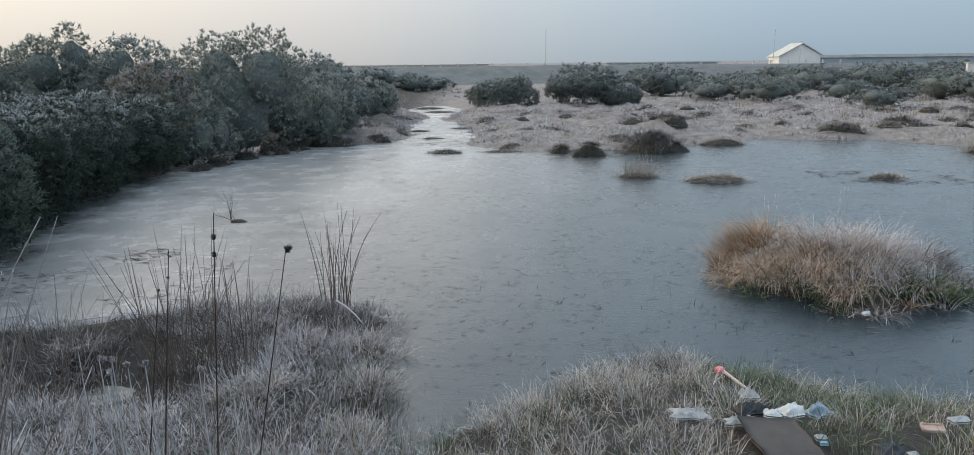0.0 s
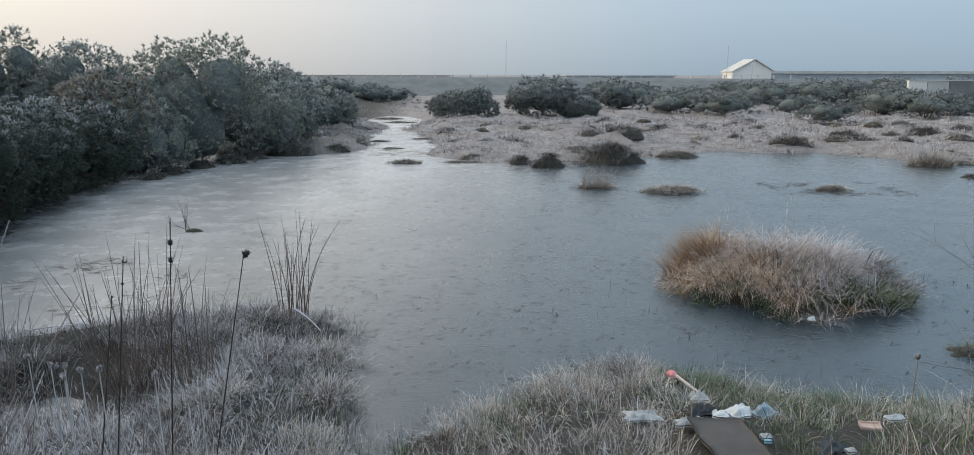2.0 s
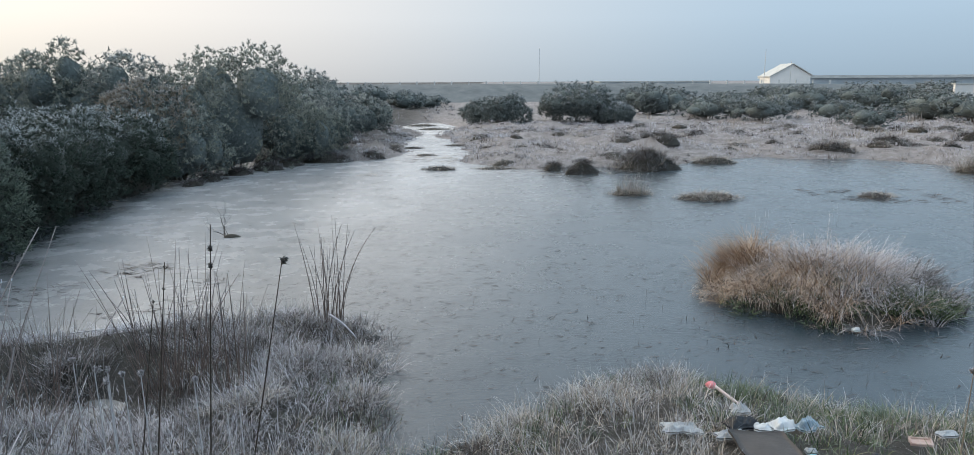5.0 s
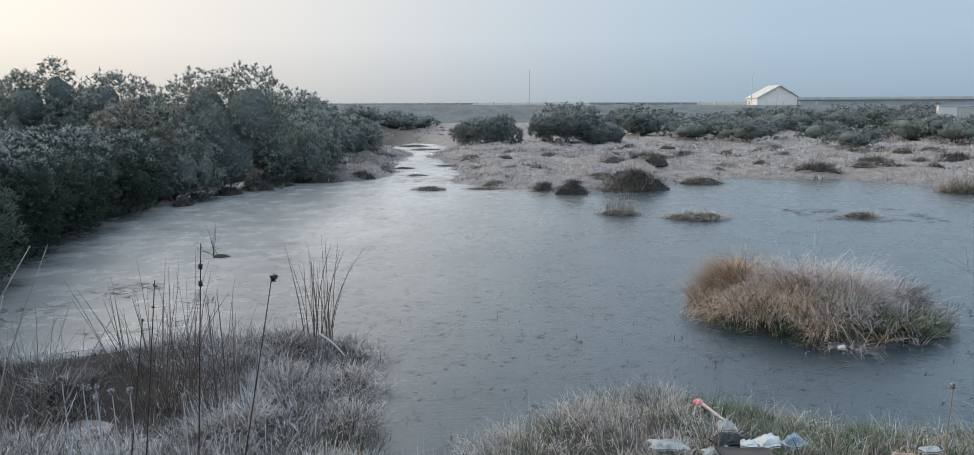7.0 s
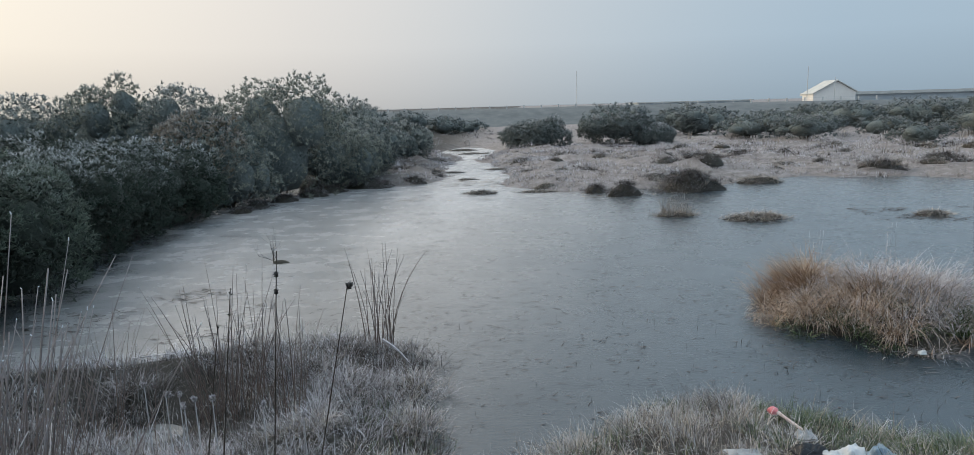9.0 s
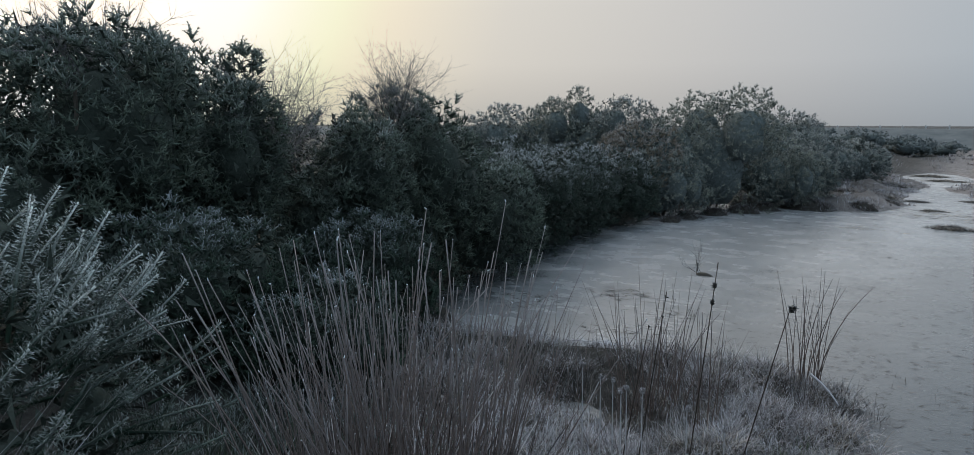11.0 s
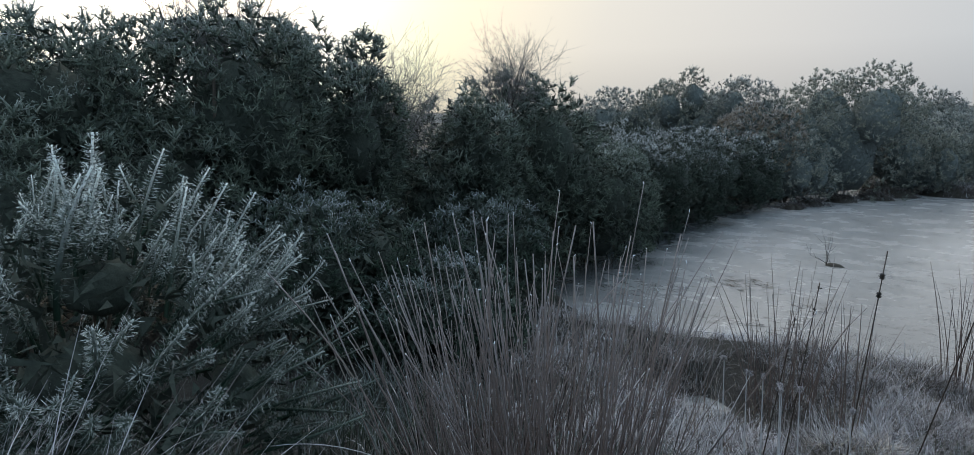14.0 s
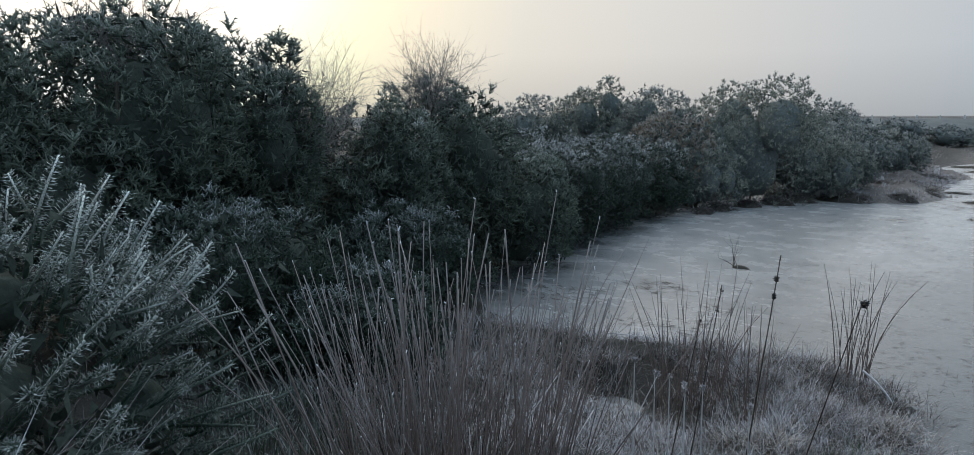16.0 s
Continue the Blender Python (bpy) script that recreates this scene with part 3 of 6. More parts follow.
def height(x, y):
    x, y = np.asarray(x, float), np.asarray(y, float)
    d = shore(x, y)
    near, left = 1 - sstep(5.5, 9.0, y), 1 - sstep(-9.0, -6.0, x)
    cap = 0.26 + 0.84 * near + 0.35 * left * (1 - near)
    z = cap * (1 - np.exp(-0.33 * np.maximum(d, 0) / cap))
    z = np.where(d > 0, z, np.maximum(-0.45, d * 0.3))
    bumps = (fbm(x * 0.9, y * 0.9, 21) - 0.5) * (0.22 + 0.3 * sstep(19, 24, y)) + np.maximum(fbm(x * 1.7, y * 1.7, 27, 2) - 0.58, 0) * 0.9 * sstep(19, 22, y) + (fbm(x * 4, y * 4, 31, 3) - 0.5) * 0.07
    r = np.hypot(x, y)
    return z + bumps * np.clip(d * 0.8, 0.0, 1.0) * np.clip(r / 3.0, 0.5, 1) - sstep(120, 600, r) * 0.2


def make_ground():
    na, rad = 270, np.concatenate(([0.0], np.geomspace(0.4, 70, 160), np.geomspace(78, 4000, 16)))
    ang = np.linspace(0, 2 * np.pi, na, endpoint=False)
    rr, aa = np.meshgrid(rad[1:], ang, indexing="ij")
    x, y = np.concatenate(([0.0], (rr * np.cos(aa)).ravel())), np.concatenate(([0.0], (rr * np.sin(aa)).ravel()))
    v = np.stack((x, y, height(x, y)), 1)
    i = np.arange(len(rad) - 2)[:, None] * na + np.arange(na)[None] + 1
    j = np.arange(len(rad) - 2)[:, None] * na + (np.arange(na)[None] + 1) % na + 1
    quads = np.stack((i, i + na, j + na, j), -1).reshape(-1, 4)
    tris = np.concatenate((quads[:, [0, 1, 2]], quads[:, [0, 2, 3]], np.stack((np.zeros(na, int), np.arange(na) + 1, (np.arange(na) + 1) % na + 1), 1)))
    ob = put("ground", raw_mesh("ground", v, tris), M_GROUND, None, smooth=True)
    tagged(ob, "boggy ground of frosted straw, moss and mud round the pond", "ground", kind="structure")


def make_water():
    n = 96
    a = np.linspace(0, 2 * np.pi, n, endpoint=False)
    v = np.concatenate((np.array([[6.0, 24.0, 0]]), np.stack((6 + 34 * np.cos(a), 24 + 34 * np.sin(a), np.zeros(n)), 1)))
    f = np.stack((np.zeros(n, int), np.arange(n) + 1, (np.arange(n) + 1) % n + 1), 1)
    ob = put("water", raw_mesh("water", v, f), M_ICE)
    tagged(ob, "thinly frozen grey pond with rippled ice reflecting the sky", "pond", kind="structure")


make_ground()
make_water()


def on_land(n, x0, x1, y0, y1, dmin=0.05, dmax=99.0, rng=RNG, patch=None, thresh=0.5, seed=0):
    x, y = rng.uniform(x0, x1, n), rng.uniform(y0, y1, n)
    d = shore(x, y)
    ok = (d > dmin) & (d < dmax)
    if patch:
        ok &= fbm(x * patch, y * patch, 50 + seed, 3) > thresh
    x, y = x[ok], y[ok]
    return np.stack((x, y, height(x, y) - 0.02), 1)


# ---- the gorse hedge along the water ----
def dome(rx, ry, h, seed, knobs=4):
    """Lobes of a round bush of that half width and height, uneven along its top."""
    rng = np.random.default_rng(seed)
    out = [(0, 0, h * 0.36, rx * 0.88, ry * 0.88, h * 0.56)]
    for k in range(knobs):
        a, out_by = k * 2.4 + rng.uniform(-0.4, 0.4), rng.uniform(0.35, 0.66)
        r = rng.uniform(0.34, 0.52)
        out.append((math.cos(a) * rx * out_by, math.sin(a) * ry * out_by, h * rng.uniform(0.3, 0.88 - 0.5 * out_by), rx * r, ry * r, h * rng.uniform(0.26, 0.38)))
    return out


def gz(x, y):
    return float(height(np.array([x]), np.array([y]))[0])


HEDGE = [
    # x, y, half widths, height above water, extra lobes, sprigs, sprig length, which
    (-6.7, 0.3, 1.7, 1.9, 3.5, 9, 3500, 0.27, "m"), (-6.6, 2.2, 1.6, 1.5, 3.5, 9, 3700, 0.27, "m"), (-6.35, 3.3, 1.05, 1.0, 3.45, 8, 2700, 0.27, "m"), (-6.5, 5.0, 1.2, 1.0, 2.75, 6, 2000, 0.27, "m"),
    (-6.9, -1.8, 1.7, 1.6, 3.0, 3, 1100, 0.27, "m"),
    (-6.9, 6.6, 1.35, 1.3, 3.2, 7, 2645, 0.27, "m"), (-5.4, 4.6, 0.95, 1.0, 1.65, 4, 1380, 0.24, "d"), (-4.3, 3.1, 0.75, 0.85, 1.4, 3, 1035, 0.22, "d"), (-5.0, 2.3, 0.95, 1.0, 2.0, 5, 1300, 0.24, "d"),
    (-7.1, 8.6, 1.4, 1.4, 2.2, 6, 1982, 0.28, "m"), (-7.8, 10.6, 1.5, 1.5, 2.15, 7, 2002, 0.28, "p"), (-8.1, 12.8, 1.55, 1.6, 2.1, 7, 1716, 0.29, "p"),
    (-8.4, 15.2, 1.7, 1.6, 2.15, 7, 1573, 0.3, "p"), (-10.6, 11.5, 1.8, 2.0, 2.1, 4, 643, 0.38, "p"), (-10.8, 15.0, 2.0, 2.0, 2.25, 4, 600, 0.38, "p"),
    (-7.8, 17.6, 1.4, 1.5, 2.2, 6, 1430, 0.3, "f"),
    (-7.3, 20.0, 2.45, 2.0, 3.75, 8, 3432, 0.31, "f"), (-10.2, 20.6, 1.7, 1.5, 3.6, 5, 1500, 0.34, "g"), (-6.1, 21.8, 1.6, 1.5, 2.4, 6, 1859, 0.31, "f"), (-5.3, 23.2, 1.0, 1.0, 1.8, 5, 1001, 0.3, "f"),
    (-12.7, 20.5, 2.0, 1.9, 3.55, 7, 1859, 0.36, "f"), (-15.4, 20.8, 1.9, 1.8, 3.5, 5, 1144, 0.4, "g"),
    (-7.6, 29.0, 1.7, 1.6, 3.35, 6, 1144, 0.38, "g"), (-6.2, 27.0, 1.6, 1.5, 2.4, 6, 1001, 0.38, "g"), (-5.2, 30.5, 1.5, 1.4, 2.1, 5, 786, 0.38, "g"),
]
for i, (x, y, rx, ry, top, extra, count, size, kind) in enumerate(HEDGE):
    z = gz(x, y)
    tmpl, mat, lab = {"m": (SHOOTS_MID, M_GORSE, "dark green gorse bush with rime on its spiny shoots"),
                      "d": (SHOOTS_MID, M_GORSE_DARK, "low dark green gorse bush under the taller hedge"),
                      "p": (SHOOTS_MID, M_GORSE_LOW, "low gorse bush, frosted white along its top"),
                      "f": (SHOOTS_FAR, M_GORSE_PALE, "tall domed gorse bush, frosted and paled by painted haze"),
                      "g": (SHOOTS_FAR, M_GORSE_MISTY, "frosted gorse bush with mist painted into its pale colour")}[kind]
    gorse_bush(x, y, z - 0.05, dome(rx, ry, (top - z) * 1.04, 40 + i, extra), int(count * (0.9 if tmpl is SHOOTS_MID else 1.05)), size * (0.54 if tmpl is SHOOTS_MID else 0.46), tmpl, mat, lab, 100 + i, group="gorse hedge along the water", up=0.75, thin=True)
gorse_bush(-8.5, 17.6, gz(-8.5, 17.6), dome(1.3, 1.2, 2.65, 91, 5), 1500, 0.2, SHOOTS_FAR, M_BRUSH, "brown leafless bush furred with frost", 190, "bush", "gorse hedge along the water", 1.2)
gorse_bush(-2.95, 0.36, 0.85, [(0, 0, 0.62, 0.62, 0.76, 0.66), (0.2, 0.45, 0.5, 0.4, 0.4, 0.5), (0.15, -0.4, 0.6, 0.4, 0.45, 0.6), (-0.1, 0.1, 0.95, 0.4, 0.5, 0.36), (0.38, -0.08, 0.45, 0.34, 0.42, 0.42)],
           265, 0.42, SHOOTS_NEAR, M_GORSE_NEAR, "young gorse bush, every spiny shoot white with rime", 200, up=0.85, heart=(-0.15, -0.1, 0.30), stems=3, core=700)

# ---- far marsh: bushes, embankment, buildings ----
SCRUB = [(0.85, 36.6, 2.05, 1.5, 1.55), (5.0, 37.2, 1.7, 1.5, 1.65), (6.9, 37.0, 1.2, 1.2, 1.15)]
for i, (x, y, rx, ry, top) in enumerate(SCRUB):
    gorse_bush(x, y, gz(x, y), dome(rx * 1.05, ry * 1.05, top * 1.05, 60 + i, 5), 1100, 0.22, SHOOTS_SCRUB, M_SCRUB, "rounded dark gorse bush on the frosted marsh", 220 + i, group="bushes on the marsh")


def scrub_belt():
    rng = np.random.default_rng(12)
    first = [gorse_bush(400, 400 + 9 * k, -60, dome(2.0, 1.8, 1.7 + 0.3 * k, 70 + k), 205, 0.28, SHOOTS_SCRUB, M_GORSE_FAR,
                        "low frosted gorse bush, haze in its colour, in the scrub belt", 240 + k, group="scrub on the far marsh", core=420) for k in range(3)]
    spots = []
    for _ in range(2500):
        u = rng.uniform(0, 1)
        x, y = rng.uniform(6, 70), rng.uniform(30, 62)
        if y < 31 + 6 * math.sin(x * 0.35) ** 2 or (x < 11 and y < 44) or x > y * 1.35:
            continue
        if all((x - a) ** 2 + (y - b) ** 2 > 2.6 ** 2 for a, b, _ in spots):
            spots.append((x, y, u))
        if len(spots) == 80:
            break
    spots += [(-9.0, 55.0, 0.5), (-6.5, 58.0, 0.7), (-12.0, 50.0, 0.8), (-14.0, 60.0, 0.9), (-4.5, 60.0, 0.2), (1.0, 56.0, 0.1), (-17.0, 44.0, 0.9), (-12.5, 40.0, 0.9)]
    for i, (x, y, u) in enumerate(spots):
        s = 0.6 + 0.55 * u + 0.2 * (y > 45)
        m = Matrix.Translation((x, y, gz(x, y) - 0.05)) @ Matrix.Rotation(rng.uniform(0, 6.28), 4, "Z") @ Matrix.Diagonal((s * 1.1, s * 1.1, s * 0.85, 1))
        ob = first[i % 3] if i < 3 else None
        if ob:
            ob.matrix_basis = m
        else:
            copy_thing(first[i % 3], m).scale = (s * 1.1, s * 1.1, s * 0.85)


scrub_belt()

# ---- embankment, poles and buildings beyond the marsh ----
M_BANK = plain_mat("frosted_bank_grass", ((0.3, (0.085, 0.098, 0.105)), (0.7, (0.15, 0.165, 0.17))), 0.6, 0.9, 0, 0.8, 3.0)
# wood colour lightened so that posts and poles fade as in haze
M_POST = plain_mat("hazed_wood", ((0.3, (0.46, 0.47, 0.48)), (0.7, (0.58, 0.59, 0.59))), 8, 0.85)
M_WHITE = plain_mat("white_render", ((0.3, (0.70, 0.68, 0.66)), (0.7, (0.80, 0.78, 0.75))), 0.8, 0.8)
# shed walls, paled towards blue in place of the haze before them
M_GREYROOF = plain_mat("hazed_blue_cladding", ((0.3, (0.33, 0.38, 0.42)), (0.7, (0.42, 0.47, 0.51))), 0.5, 0.6)
M_CONC = plain_mat("concrete", ((0.3, (0.17, 0.18, 0.18)), (0.7, (0.28, 0.28, 0.27))), 0.9, 0.85)
M_PALECONC = plain_mat("pale_concrete", ((0.3, (0.42, 0.43, 0.42)), (0.7, (0.56, 0.56, 0.54))), 1.2, 0.85)


def box_bm(x0, y0, z0, x1, y1, z1, bm=None, bevel=0.0):
    bm = bm or bmesh.new()
    made = bmesh.ops.create_cube(bm, size=1.0)["verts"]
    for v in made:
        v.co = Vector((x0 + (v.co.x + 0.5) * (x1 - x0), y0 + (v.co.y + 0.5) * (y1 - y0), z0 + (v.co.z + 0.5) * (z1 - z0)))
    if bevel:
        edges = list({e for v in made for e in v.link_edges})
        bmesh.ops.bevel(bm, geom=edges, offset=bevel, segments=2, affect="EDGES")
    return bm


def rod_bm(a, b, r0, r1, sides=8, bm=None):
    bm = bm or bmesh.new()
    a, b = Vector(a), Vector(b)
    m = Matrix.Translation((a + b) / 2) @ (b - a).to_track_quat("Z", "Y").to_matrix().to_4x4()
    bmesh.ops.create_cone(bm, cap_ends=True, segments=sides, radius1=r0, radius2=r1, depth=(b - a).length, matrix=m)
    return bm


def make_embankment():
    x = np.linspace(-120, 170, 146)
    prof = np.array([(76, 0.0), (79, 0.45), (82, 1.2), (84.5, 1.85), (86, 2.12), (88, 2.2), (94, 2.2), (97, 1.5), (102, 0.0)])
    v = np.zeros((len(x), len(prof), 3))
    for k, (py, pz) in enumerate(prof):
        v[:, k, 0] = x
        v[:, k, 1] = py + (fbm(x * 0.2, x * 0 + k, 3) - 0.5) * 1.5
        v[:, k, 2] = pz * (1 - 0.16 * sstep(15, 70, x)) + (fbm(x * 0.5, x * 0 + 3 * k, 8) - 0.5) * 0.16 - 0.05
    n = len(prof)
    f = [(a * n + b, (a + 1) * n + b, (a + 1) * n + b + 1, a * n + b + 1) for a in range(len(x) - 1) for b in range(n - 1)]
    ob = put("embankment", raw_mesh("embankment", v.reshape(-1, 3), np.array(f)), M_BANK, None, smooth=True)
    tagged(ob, "long low embankment of frosted grass across the marsh", "embankment", kind="structure")


make_embankment()
fence = thing("wire_fence", 0, 87.5, 2.1, "low fence of wooden posts and wire along the embankment", "fence")
for k in range(30):
    q = part("post", box_bm(-0.07, -0.07, -0.2, 0.07, 0.07, 0.42 + 0.08 * ((k * 7) % 3)), M_POST, fence) if k == 0 else new("post", q.data)
    q.parent, q.location = fence, (-19 + 2.15 * k, 0, 0)
for zz in (0.15, 0.34):
    part("wire", box_bm(-19, -0.01, zz, 44, 0.01, zz + 0.02), M_POST, fence)


def utility_pole(x, y, z, h, label):
    ob = thing("utility_pole", x, y, z, label, "pole", "poles on the embankment")
    part("shaft", rod_bm((0, 0, -0.3), (0, 0, h), 0.048, 0.032, 10), M_POST, ob)
    part("cap", rod_bm((0, 0, h), (0, 0, h + 0.08), 0.05, 0.02, 10), M_POST, ob)


utility_pole(7.3, 92.0, 2.15, 4.5, "slim wooden pole standing on the embankment")
utility_pole(37.2, 93.0, 2.0, 4.4, "slim wooden pole beside the white house")
utility_pole(40.9, 93.5, 2.0, 2.9, "short wooden pole in front of the white house")


def gable_house():
    ob = thing("white_house", 45.9, 106.0, 0.0, "white rendered gabled house beyond the embankment", "house")
    pts = [(-2.6, 0), (3.5, 0), (3.5, 3.2), (0.7, 4.75), (-2.6, 3.0)]
    bm = bmesh.new()
    front = [bm.verts.new((x, 0, z)) for x, z in pts]
    back = [bm.verts.new((x, 4, z)) for x, z in pts]
    bm.faces.new(front), bm.faces.new(back[::-1])
    for k in range(5):
        bm.faces.new((front[k], back[k], back[(k + 1) % 5], front[(k + 1) % 5]))
    bmesh.ops.recalc_face_normals(bm, faces=bm.faces)
    part("wall", bm, M_WHITE, ob)
    for (ax, az), (bx, bz) in (((-2.8, 2.9), (0.7, 4.8)), ((0.7, 4.8), (3.7, 3.1))):
        bm = bmesh.new()
        c = [bm.verts.new((x, y, z + o)) for o in (0.02, 0.16) for y in (-0.25, 4.25) for x, z in ((ax, az), (bx, bz))]
        for q in ((0, 1, 3, 2), (4, 6, 7, 5), (0, 4, 5, 1), (2, 3, 7, 6), (0, 2, 6, 4), (1, 5, 7, 3)):
            bm.faces.new([c[i] for i in q])
        part("roof", bm, M_PALECONC, ob)


gable_house()
shed = thing("long_shed", 82, 112, 0.0, "long low grey shed with a pale flat roof", "shed")
part("wall", box_bm(-33, 0, 0, 34, 12, 2.75), M_GREYROOF, shed)
part("roof", box_bm(-33.4, -0.5, 2.76, 34.4, 12.5, 3.2), M_PALECONC, shed, "pale sheet roof")
shed2 = thing("low_shed", 25.0, 108, 0.0, "low grey shed half hidden behind the embankment", "shed")
part("wall", box_bm(-7, 0, 0, 10, 8, 2.3), M_GREYROOF, shed2)
part("roof", box_bm(-7.3, -0.3, 2.31, 10.3, 8.3, 2.46), M_PALECONC, shed2)
wall = thing("boundary_wall", 28.6, 41.0, 0.1, "concrete boundary wall with two pale panels at its end", "wall")
part("panel", box_bm(-0.8, 0, -0.3, 0.35, 0.18, 2.05), M_WHITE, wall, "white painted panel")
part("panel", box_bm(0.4, 0.02, -0.3, 1.75, 0.2, 2.0), M_PALECONC, wall, "pale grey panel")
for k in range(8):
    part("panel", box_bm(1.8 + 2.5 * k, 0.05, -0.3, 4.26 + 2.5 * k, 0.25, 2.02), M_CONC, wall)
part("coping", box_bm(-0.85, -0.05, 2.06, 21.9, 0.32, 2.12), M_PALECONC, wall)

gorse_bush(30.6, 34.9, gz(30.6, 34.9), [(0, 0, 1.2, 0.75, 0.75, 0.8), (0.1, 0, 1.9, 0.5, 0.5, 0.7), (-0.1, 0.1, 0.7, 0.7, 0.6, 0.4)], 800, 0.24, SHOOTS_SCRUB, M_SCRUB,
           "small dark evergreen tree in front of the wall", 300, "tree", up=0.9)


# ---- tussocks and grass ----
def mound(rx, ry, h, seed, ring=9, span=28):
    """Low lumpy hump with its foot under the water."""
    t, a = np.meshgrid(np.linspace(0, 1.25, ring), np.linspace(0, 2 * np.pi, span, endpoint=False), indexing="ij")
    wob = 0.5 + 0.9 * fbm(np.cos(a) * 1.9 + seed, np.sin(a) * 1.9, seed, 3)
    x, y = np.cos(a) * t * rx * wob, np.sin(a) * t * ry * wob
    z = h * (1 - t ** 2) + (fbm(x * 5, y * 5, seed, 3) - 0.5) * 0.3 * h
    z[-1] = -0.15
    v = np.stack((x, y, z), -1).reshape(-1, 3)
    i = (np.arange(ring - 1)[:, None] * span + np.arange(span)[None])
    j = (np.arange(ring - 1)[:, None] * span + (np.arange(span)[None] + 1) % span)
    return raw_mesh("hump", v, np.stack((i, i + span, j + span, j), -1).reshape(-1, 4))


def on_mound(n, rx, ry, h, rng, fill=1.0):
    a, t = rng.uniform(0, 6.28, n), np.sqrt(rng.uniform(0, 1, n)) * fill
    return np.stack((np.cos(a) * t * rx, np.sin(a) * t * ry, h * (1 - t ** 2) - 0.02), 1), a, t


M_PEAT = plain_mat("wet_peat", ((0.3, (0.014, 0.011, 0.008)), (0.7, (0.035, 0.03, 0.02))), 9, 0.7, 0, 0.9, 30)


def tussock(x, y, z, rx, ry, h, layers, label, seed, category="grass tussock", group="tussocks in the pond", segs=3, core=0.8):
    """Layers: (count, length, width, material, spread) of leaves on a peaty hump."""
    rng = np.random.default_rng(seed)
    ob = thing("grass_tussock", x, y, z, label, category, group)
    put("hump", mound(rx * core, ry * core, h * core ** 0.5, seed), M_PEAT, ob, smooth=True)
    for n, length, width, mat, spread in layers:
        p, a0, t0 = on_mound(max(3, n // 22), rx * 0.95, ry * 0.95, h, rng)
        p, a, t, tall = tufted(p, 22, 0.10 + 0.05 * rx, rng)
        n = len(p)
        L = length * rng.uniform(0.5, 1.25, n) * tall
        v, f, r = blades(p, L, np.full(n, width), a + rng.normal(0, 0.7, n), rng.uniform(0.05, 0.5, n) * spread + 0.45 * t * spread, rng.uniform(0.1, 1.3, n) * spread, segs, (0.1, 1.0), rng)
        put("leaves", raw_mesh("leaves", v, f, r), mat, ob)
    return ob


